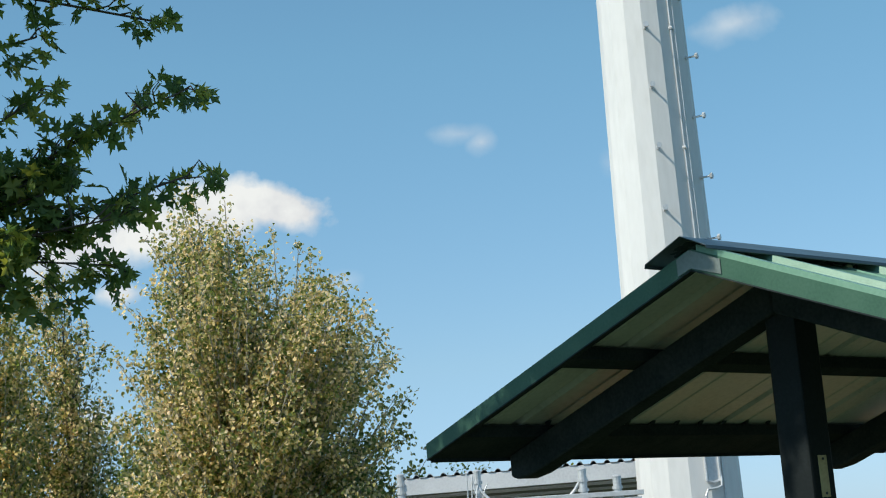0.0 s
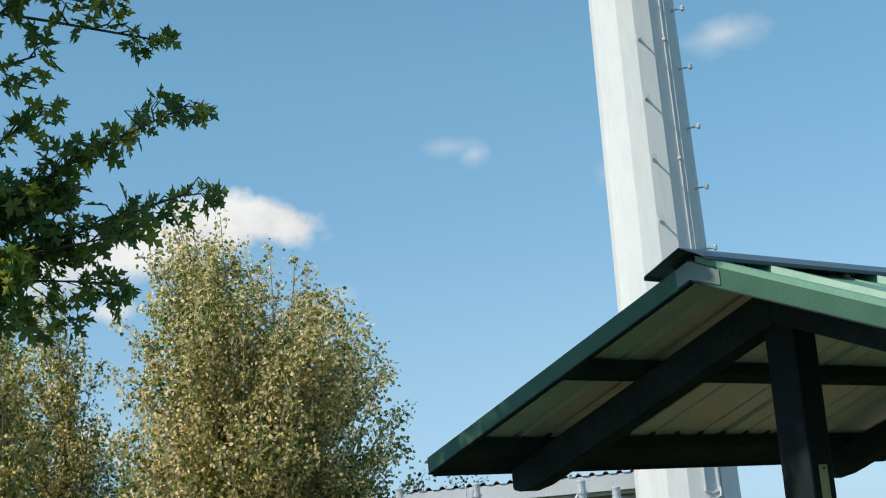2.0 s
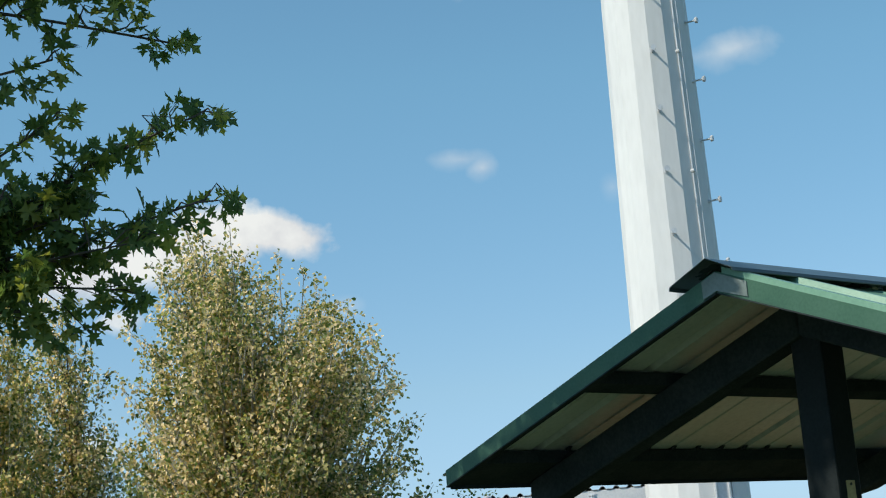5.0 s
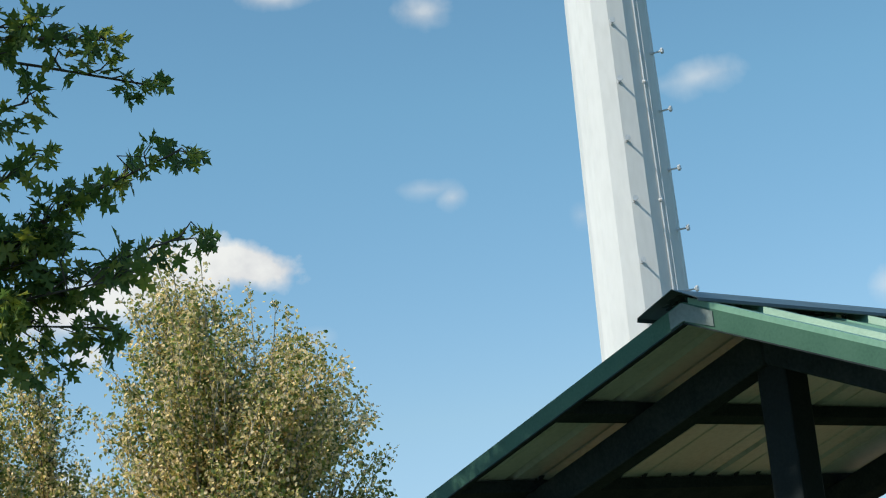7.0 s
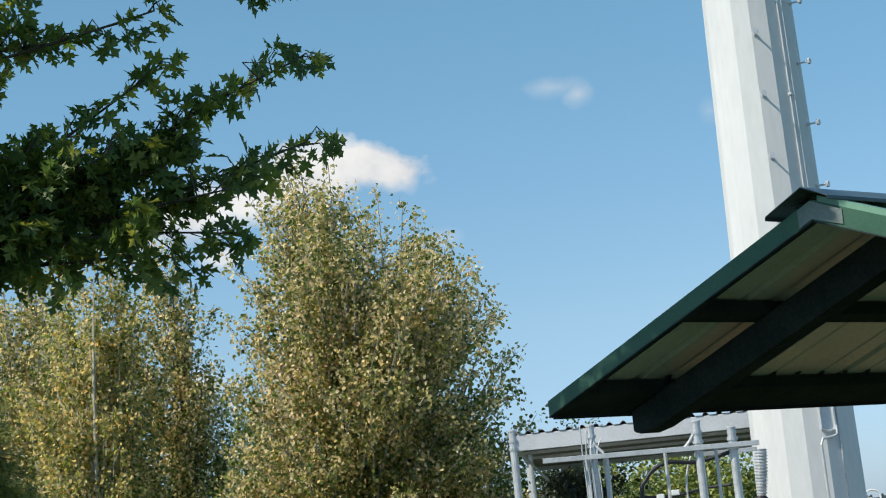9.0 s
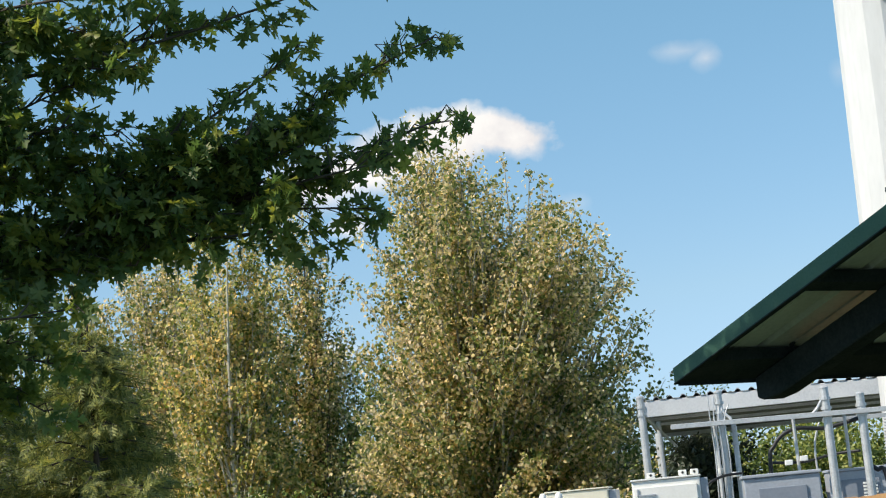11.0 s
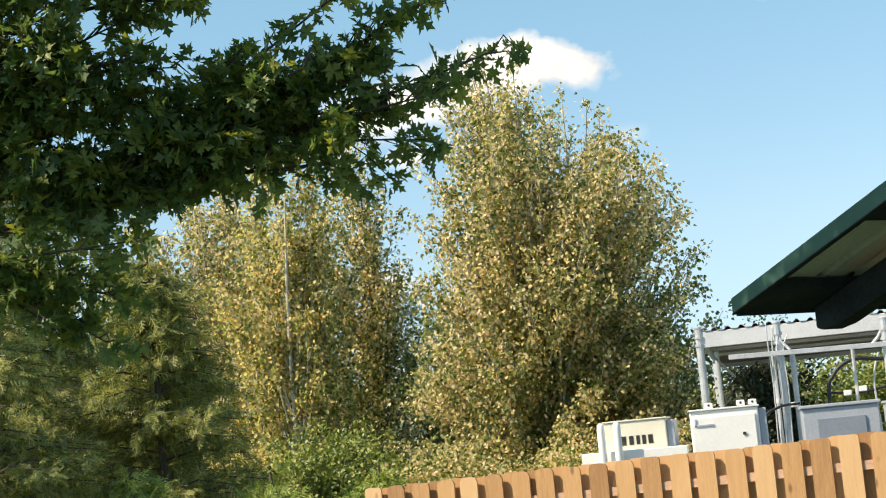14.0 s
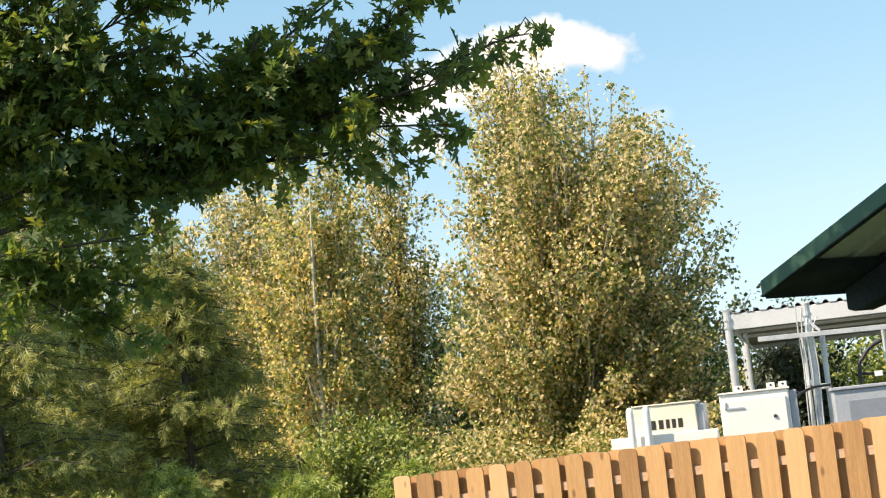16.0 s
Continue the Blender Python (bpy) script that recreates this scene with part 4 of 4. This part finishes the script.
BELOW, POPL, BEHIND = "leafy yellow-green shrub below the trees", "dense shrub with turning leaves below the poplar", "yellow-green shrub behind the canopy"
for x, y, r, h, lf, count, lb in (
        (-7.6, 30.0, 1.5, 2.6, LEAF_SHRUB, 14000, BELOW), (-9.4, 31.0, 1.6, 2.5, LEAF_GOLD, 16000, "dense shrub with golden leaves below the trees"), (-12.2, 30.0, 1.8, 3.4, LEAF_SHRUB, 12000, BELOW),
        (-5.2, 29.0, 1.7, 1.9, LEAF_POPLAR, 15000, POPL), (-2.8, 29.0, 1.6, 1.9, LEAF_POPLAR, 15000, POPL), (-1.1, 29.2, 1.3, 2.3, LEAF_POPLAR, 13000, POPL),
        (0.5, 29.4, 1.4, 3.2, LEAF_SHRUB, 13000, BEHIND), (2.1, 29.6, 1.4, 3.1, LEAF_SHRUB, 13000, BEHIND), (3.3, 30.0, 1.2, 2.9, LEAF_SHRUB, 12000, BEHIND),
        # leaf colour darkened to stand for the shade under the roof
        (0.0, 26.2, 0.8, 2.95, LEAF_SHADED, 14000, "dense shrub with the canopy's shade put into its dark leaves"),
        (-1.5, 33.5, 1.6, 3.7, LEAF_SHRUB, 13000, BEHIND), (0.6, 33.5, 1.6, 3.7, LEAF_SHRUB, 13000, BEHIND), (2.3, 33.5, 1.5, 3.6, LEAF_SHRUB, 13000, BEHIND),
        (-7.0, 45.0, 2.6, 5.2, LEAF_SHRUB, 12000, BELOW), (-11.5, 45.0, 2.8, 5.8, LEAF_SHRUB, 12000, BELOW), (-21.0, 44.0, 3.2, 6.0, LEAF_SHRUB, 9000, BELOW), (-16.5, 44.0, 3.0, 6.0, LEAF_SHRUB, 12000, BELOW),
        (-1.29, 10.9, 0.20, 1.32, LEAF_SHRUB, 9000, "small yellow-green shrub in front of the fence")):
    build_shrub((x, y, 0), r, h, lf, count, 0.075 if y > 20 else 0.05 if y > 12 else 0.03, lb)


def build_conifer(base, height, radius, label, needle=NEEDLE):
    s = thing("conifer", label, "tree", pose(*base), group="feathery conifers")
    part("trunk", pipe([(0, 0, 0), (0.03, 0, height * 0.5), (0, 0.02, height)], [0.08, 0.045, 0.01], 8), BARK_DARK, s)
    arms, P, L = bmesh.new(), [], []
    for k in range(int(height * 28)):
        z = height * (0.04 + 0.95 * rng.uniform(0, 1) ** 0.9)
        reach = radius * (1 - z / height) ** 0.75 * rng.uniform(0.55, 1.12) + 0.12
        a = rng.uniform(0, 2 * math.pi)
        d = np.array([math.cos(a), math.sin(a), 0])
        p0, p1 = np.array([0, 0, z]), np.array([0, 0, z]) + d * reach + np.array([0, 0, 0.15 * reach - 0.12])
        pts = [p0, p0 + (p1 - p0) * 0.5 + np.array([0, 0, 0.10 * reach]), p1]
        tube(arms, pts, [0.018, 0.011, 0.004], 4, False)
        n = int(16 + reach * 50)
        for i in range(n):
            t = rng.uniform(0.04, 1.0)
            q = pts[0] * (1 - t) ** 2 + 2 * t * (1 - t) * pts[1] + t * t * pts[2]
            P.append(q + rng.normal(0, 0.05, 3))
            L.append(d * 0.7 + rng.normal(0, 0.55, 3) + np.array([0, 0, -0.35]))
    tagged(part("bough_mass", arms, BARK_DARK, s), kind="stuff")
    n = len(P)
    leaf_mesh("foliage", P, L, rng.normal(0, 0.5, (n, 3)) + np.array([-0.4, -0.4, 0.7]), rng.uniform(0.11, 0.25, n) * (1 + 0.03 * (base[1] - 16)), SPRAY, SPRAY_FACES, needle, s)
    return s


for x, y, h, r, lb in ((-6.3, 17.0, 4.4, 1.8, "feathery green conifer among the trees"), (-8.4, 17.2, 6.6, 2.3, "tall feathery conifer behind the maple"),
                       (-7.3, 14.6, 4.6, 1.8, "feathery conifer behind the maple"), (-10.3, 20.0, 7.0, 2.4, "tall feathery conifer at the edge of the trees"), (-8.3, 22.5, 4.8, 2.0, "feathery green conifer among the trees"),
                       (-12.6, 25.0, 7.2, 2.6, "tall feathery conifer at the edge of the trees")):
    build_conifer((x, y, 0), h, r, lb)
# spray colour darkened to stand for the shade behind the canopy
build_conifer((0.0, 27.9, 0), 3.05, 1.3, "conifer behind the canopy, shade put into its dark sprays", NEEDLE_SHADED)


for x, y, h, r in ((-4.7, 15.6, 2.0, 0.9), (-5.9, 15.0, 2.1, 1.0), (-3.9, 16.8, 1.9, 0.8)):
    build_conifer((x, y, 0), h, r, "low bright green ferny conifer near the fence", NEEDLE_LIGHT)


def build_maple():
    """The nearby maple: its trunk stands beside the view, its boughs reach across, its upper crown shades them."""
    base = np.array([-4.3, 6.2, 0.0])
    s = thing("maple_tree", "dark green maple with deeply cut leaves on spreading limbs", "tree", pose(*base))
    part("trunk", pipe([(0, 0, 0), (0.02, 0, 0.3), (0.05, 0.02, 1.5), (0.0, 0.05, 3.0), (-0.05, 0.0, 5.0), (0, 0, 6.6)], [0.24, 0.19, 0.16, 0.13, 0.09, 0.03], 14), BARK_DARK, s, smooth=True)
    mr = np.random.default_rng(21)
    twigs, P, L = bmesh.new(), [], []

    def bough(tip, source=None, at=0.0, dens=1.0, bare=0.3, drop=0.24, spread=1.0):
        """A limb to a tip, out of the trunk or out of another limb, with twigs and paired leaves."""
        b = np.array(tip, float) - base
        if source is None:
            a = np.array([0, 0, max(1.8, b[2] - drop * math.hypot(b[0], b[1]))])
        else:
            i = min(7, int(at * 8))
            a = source[i] + (source[i + 1] - source[i]) * (at * 8 - i)
        length = np.linalg.norm(b - a)
        pts = limb_path(a, b, mr, 0.07, 9, 0.03)
        r0 = 0.005 + 0.0032 * length
        part("limb", pipe(pts, [r0 * (1 - 0.85 * i / 8) + 0.002 for i in range(9)], 7), BARK_DARK, s, smooth=True)
        count = max(3, int(length * 17 * dens * (1 - bare)))
        for k in range(count + 1):
            t = 1.0 if k == count else bare + (1 - bare) * (k + mr.uniform(0, 1)) / count
            i = min(7, int(t * 8))
            p = pts[i] + (pts[i + 1] - pts[i]) * (t * 8 - i)
            reach = (0.42 - 0.27 * t) * mr.uniform(0.45, 1.15) * spread
            way = (b - a) / length * 0.8 + mr.normal(0, 0.55, 3) * np.array([1, 1, 0.6])
            way /= np.linalg.norm(way)
            q = p + way * reach
            mid = (p + q) / 2 + mr.normal(0, 0.02, 3) + np.array([0, 0, 0.02])
            tube(twigs, [p, mid, q], [0.005, 0.0035, 0.002], 4, False)
            pairs = max(2, int(reach / 0.042))
            for m in range(pairs):
                u = 0.25 + 0.8 * (m + mr.uniform(0, 0.6)) / pairs
                side = np.cross(way, mr.normal(0, 1, 3))
                side /= np.linalg.norm(side) + 1e-6
                for sign in (1, -1):
                    stalk = side * sign * 0.8 + way * 0.6 + np.array([0, 0, -0.15])
                    P.append(p + (q - p) * u + stalk * mr.uniform(0.02, 0.05))
                    L.append(stalk + mr.normal(0, 0.35, 3) + np.array([0, 0, -0.35]))
            P.append(q)
            L.append(way + mr.normal(0, 0.2, 3))
        return pts

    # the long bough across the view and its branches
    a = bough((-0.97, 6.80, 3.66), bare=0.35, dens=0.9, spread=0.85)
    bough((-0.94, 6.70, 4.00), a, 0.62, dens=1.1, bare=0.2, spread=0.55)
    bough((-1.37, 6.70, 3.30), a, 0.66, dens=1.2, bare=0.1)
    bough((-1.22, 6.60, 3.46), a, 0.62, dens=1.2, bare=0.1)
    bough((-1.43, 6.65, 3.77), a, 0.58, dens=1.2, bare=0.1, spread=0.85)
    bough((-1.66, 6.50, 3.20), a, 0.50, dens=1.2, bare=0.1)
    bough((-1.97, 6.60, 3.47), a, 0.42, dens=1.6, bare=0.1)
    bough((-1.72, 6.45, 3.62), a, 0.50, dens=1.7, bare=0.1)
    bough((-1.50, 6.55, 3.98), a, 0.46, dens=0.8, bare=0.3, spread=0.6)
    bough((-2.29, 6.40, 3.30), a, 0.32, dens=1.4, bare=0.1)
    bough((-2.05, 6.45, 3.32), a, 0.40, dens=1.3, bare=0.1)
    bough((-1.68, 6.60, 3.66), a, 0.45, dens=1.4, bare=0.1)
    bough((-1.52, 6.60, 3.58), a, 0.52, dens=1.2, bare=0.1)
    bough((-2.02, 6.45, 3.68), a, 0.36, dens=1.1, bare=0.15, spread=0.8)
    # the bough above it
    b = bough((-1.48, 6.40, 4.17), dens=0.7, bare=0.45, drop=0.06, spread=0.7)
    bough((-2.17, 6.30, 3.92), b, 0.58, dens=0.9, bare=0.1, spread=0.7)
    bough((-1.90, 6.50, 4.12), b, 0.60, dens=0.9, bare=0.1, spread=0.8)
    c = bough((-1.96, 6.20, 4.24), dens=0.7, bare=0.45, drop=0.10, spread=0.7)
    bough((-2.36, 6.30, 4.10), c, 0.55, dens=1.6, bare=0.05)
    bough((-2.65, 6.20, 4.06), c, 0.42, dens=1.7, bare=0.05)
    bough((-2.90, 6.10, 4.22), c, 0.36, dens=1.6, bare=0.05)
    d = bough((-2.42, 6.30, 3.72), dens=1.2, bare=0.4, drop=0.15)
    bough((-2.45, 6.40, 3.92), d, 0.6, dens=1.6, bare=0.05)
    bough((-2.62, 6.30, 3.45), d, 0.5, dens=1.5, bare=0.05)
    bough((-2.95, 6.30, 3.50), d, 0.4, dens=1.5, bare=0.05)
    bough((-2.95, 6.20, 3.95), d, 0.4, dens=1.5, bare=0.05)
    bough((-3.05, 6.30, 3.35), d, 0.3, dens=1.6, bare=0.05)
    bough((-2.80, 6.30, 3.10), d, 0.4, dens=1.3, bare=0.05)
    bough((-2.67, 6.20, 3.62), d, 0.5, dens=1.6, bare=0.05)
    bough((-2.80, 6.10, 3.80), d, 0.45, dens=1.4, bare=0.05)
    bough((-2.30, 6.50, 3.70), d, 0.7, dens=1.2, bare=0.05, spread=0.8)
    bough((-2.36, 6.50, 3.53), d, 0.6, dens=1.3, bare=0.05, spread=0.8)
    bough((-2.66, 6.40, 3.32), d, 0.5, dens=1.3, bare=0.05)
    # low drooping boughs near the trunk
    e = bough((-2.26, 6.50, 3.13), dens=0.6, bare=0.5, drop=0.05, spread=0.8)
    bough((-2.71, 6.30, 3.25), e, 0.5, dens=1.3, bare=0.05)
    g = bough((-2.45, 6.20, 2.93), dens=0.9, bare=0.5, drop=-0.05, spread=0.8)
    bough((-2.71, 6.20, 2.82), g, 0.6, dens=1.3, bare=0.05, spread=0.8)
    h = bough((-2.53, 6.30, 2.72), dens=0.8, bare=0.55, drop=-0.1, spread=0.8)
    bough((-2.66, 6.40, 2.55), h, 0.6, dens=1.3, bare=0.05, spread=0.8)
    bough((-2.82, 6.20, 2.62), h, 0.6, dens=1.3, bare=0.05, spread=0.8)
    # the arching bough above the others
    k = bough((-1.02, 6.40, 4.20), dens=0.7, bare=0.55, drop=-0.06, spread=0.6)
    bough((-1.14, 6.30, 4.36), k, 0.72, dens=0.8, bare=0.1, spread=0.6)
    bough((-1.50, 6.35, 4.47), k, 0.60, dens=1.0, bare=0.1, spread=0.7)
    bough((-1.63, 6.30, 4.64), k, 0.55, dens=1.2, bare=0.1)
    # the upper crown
    # boughs above the view, added to shade the visible ones
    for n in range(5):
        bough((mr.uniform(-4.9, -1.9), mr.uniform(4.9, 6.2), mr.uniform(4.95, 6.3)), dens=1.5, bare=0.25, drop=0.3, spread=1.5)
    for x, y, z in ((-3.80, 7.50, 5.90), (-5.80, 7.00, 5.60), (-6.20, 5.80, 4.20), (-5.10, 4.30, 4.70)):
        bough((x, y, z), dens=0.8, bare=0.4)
    # unseen high limbs out towards the shelter, added to shade its left rake
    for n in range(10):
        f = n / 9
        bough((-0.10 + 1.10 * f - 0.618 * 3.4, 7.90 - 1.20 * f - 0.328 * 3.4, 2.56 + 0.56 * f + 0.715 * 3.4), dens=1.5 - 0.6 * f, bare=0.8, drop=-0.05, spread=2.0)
    tagged(part("twig_mass", twigs, BARK_DARK, s), kind="stuff")
    n = len(P)
    leaf_mesh("crown", P, L, mr.normal(0, 0.9, (n, 3)) + np.array([-0.05, -0.05, 0.5]), mr.uniform(0.05, 0.092, n), MAPLE_LEAF, MAPLE_FACES, LEAF_MAPLE, s)
    return s


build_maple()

# ---- far distance ----
fr = np.random.default_rng(5)
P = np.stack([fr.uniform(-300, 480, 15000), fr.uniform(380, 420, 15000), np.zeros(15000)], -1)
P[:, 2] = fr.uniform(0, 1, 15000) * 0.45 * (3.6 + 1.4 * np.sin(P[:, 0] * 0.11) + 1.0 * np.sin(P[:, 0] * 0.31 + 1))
woods = leaf_mesh("far_woods", P, fr.normal(0, 1, (15000, 3)), fr.normal(0, 1, (15000, 3)), fr.uniform(0.8, 1.8, 15000), OVAL_LEAF, OVAL_FACES, FAR_HAZED_GREEN)
tagged(woods, "low line of far trees, bluish haze put into their green", "woods", kind="stuff")


def build_showroom(m):
    s = thing("commercial_building", "far flat-roofed building with a dark parapet band and white sign bars", "building", m)
    part("wall", boxes((0, 26, 0.4, 12, 0, 2.75), bevel=0.02), FAR_WALL, s)
    part("parapet", boxes((-0.6, 26.6, 0, 12.4, 2.76, 3.40), bevel=0.03), FAR_ROOF, s)
    x = 2.2
    for wdt, hgt in ((0.26, 0.34), (0.2, 0.25), (0.16, 0.34), (0.16, 0.34), (0.2, 0.25), (0.2, 0.25), (0.2, 0.34), (0.2, 0.25), (0.16, 0.25), (0.2, 0.3)):
        part("sign_bar", boxes((x, x + wdt, -0.06, -0.005, 2.92, 2.92 + hgt), bevel=0.01), OFFWHITE, s)
        x += wdt + 0.05
    for k in range(9):
        x = 0.6 + 2.8 * k
        part("column", boxes((x, x + 0.3, 0.05, 0.38, 0, 2.75), bevel=0.02), OFFWHITE, s)
        w = part("window", boxes((x + 0.6, x + 2.3, 0.34, 0.395, 0.3, 2.3), bevel=0.01), FAR_ROOF, s)
        part("pane", boxes((x + 0.7, x + 2.2, 0.32, 0.338, 0.4, 2.2)), GLASS_DARK, w)
    return s


build_showroom(pose(14.6, 62, 0, 0, 0, -10))


def build_hoop(m):
    s = thing("rail_hoop", "white arched steel rail on two posts", "rail", m, group="far white rails")
    pts = [(-0.28, 0, 0), (-0.28, 0, 2.0)] + [(-0.28 * math.cos(a), 0, 2.0 + 0.25 * math.sin(a)) for a in [math.pi * k / 8 for k in range(1, 8)]] + [(0.28, 0, 2.0), (0.28, 0, 0)]
    part("hoop", pipe(pts, 0.03, 6), OFFWHITE, s)
    part("panel", boxes((-0.22, 0.0, -0.03, 0.03, 0.4, 2.0), bevel=0.01), OFFWHITE, s)
    part("dark_panel", boxes((0.03, 0.2, -0.02, 0.02, 0.4, 1.95), bevel=0.01), GLASS_DARK, s)
    return s


hoop = build_hoop(pose(10.05, 58, 0))
for k, x in enumerate((10.9, 13.15, 13.8, 14.55, 15.3)):
    copy_thing(hoop, pose(x, 58 + 0.3 * k, 0, 0, 0, 7 * k))


# ---- cedar fence, last: its many boards ----
def build_fence(p0, p1, top0, top1, extra):
    a, b = Vector(p0), Vector(p1)
    d = b - a
    s = thing("fence", "new orange cedar fence with boards on both sides", "fence", Matrix.Translation((a.x, a.y, 0)) @ Matrix.Rotation(math.atan2(d.y, d.x), 4, "Z"))
    length = d.length + extra
    slope = (top1 - top0) / d.length
    step, w, th = 0.1985, 0.138, 0.017
    me_cache = []
    rnd = random.Random(3)
    for v in range(5):
        bm = bmesh.new()
        h = 1.72
        cut = 0.020 + 0.004 * v
        out = [(0, 0), (w, 0), (w, h - cut), (w - cut * 0.35, h - cut * 0.30), (w - cut * 1.2, h), (cut * 1.2, h), (cut * 0.35, h - cut * 0.30), (0, h - cut)]
        prism(bm, out, "y", 0, th)
        me = bpy.data.meshes.new("picket")
        bm.to_mesh(me)
        bm.free()
        me.materials.append(CEDAR_WOOD)
        me_cache.append(me)
    n = int(length / step)
    for side, y, off in ((0, -0.036, 0.0), (1, 0.0195, step / 2)):
        for k in range(n):
            x = off + k * step
            ob = new("picket", rnd.choice(me_cache))
            ob.parent = s
            top = top0 + slope * x
            ob.matrix_basis = Matrix.Translation((x + rnd.uniform(-0.004, 0.004), y + rnd.uniform(-0.001, 0.001), top - 1.72 + rnd.uniform(-0.008, 0.006))) @ Matrix.Rotation(rnd.uniform(-0.005, 0.005), 4, "Y")
    for dz in (0.21, 0.66, 1.12, 1.56):
        part("rail", prism(bmesh.new(), [(0.0, top0 - dz - 0.030), (length, top0 + slope * length - dz - 0.030), (length, top0 + slope * length - dz + 0.030), (0.0, top0 - dz + 0.030)], "y", -0.0185, 0.0190), RAIL_WOOD, s)
    for x in (0.02, 2.4, 4.8, 7.2):
        if x < length:
            part("fence_post", boxes((x, x + 0.089, 0.038, 0.127, 0, top0 + slope * x - 0.05), bevel=0.004), CEDAR_WOOD, s)
    return s


build_fence((-2.96, 12.2, 0), (0.58, 11.25, 0), 1.75, 1.84, 4.0)
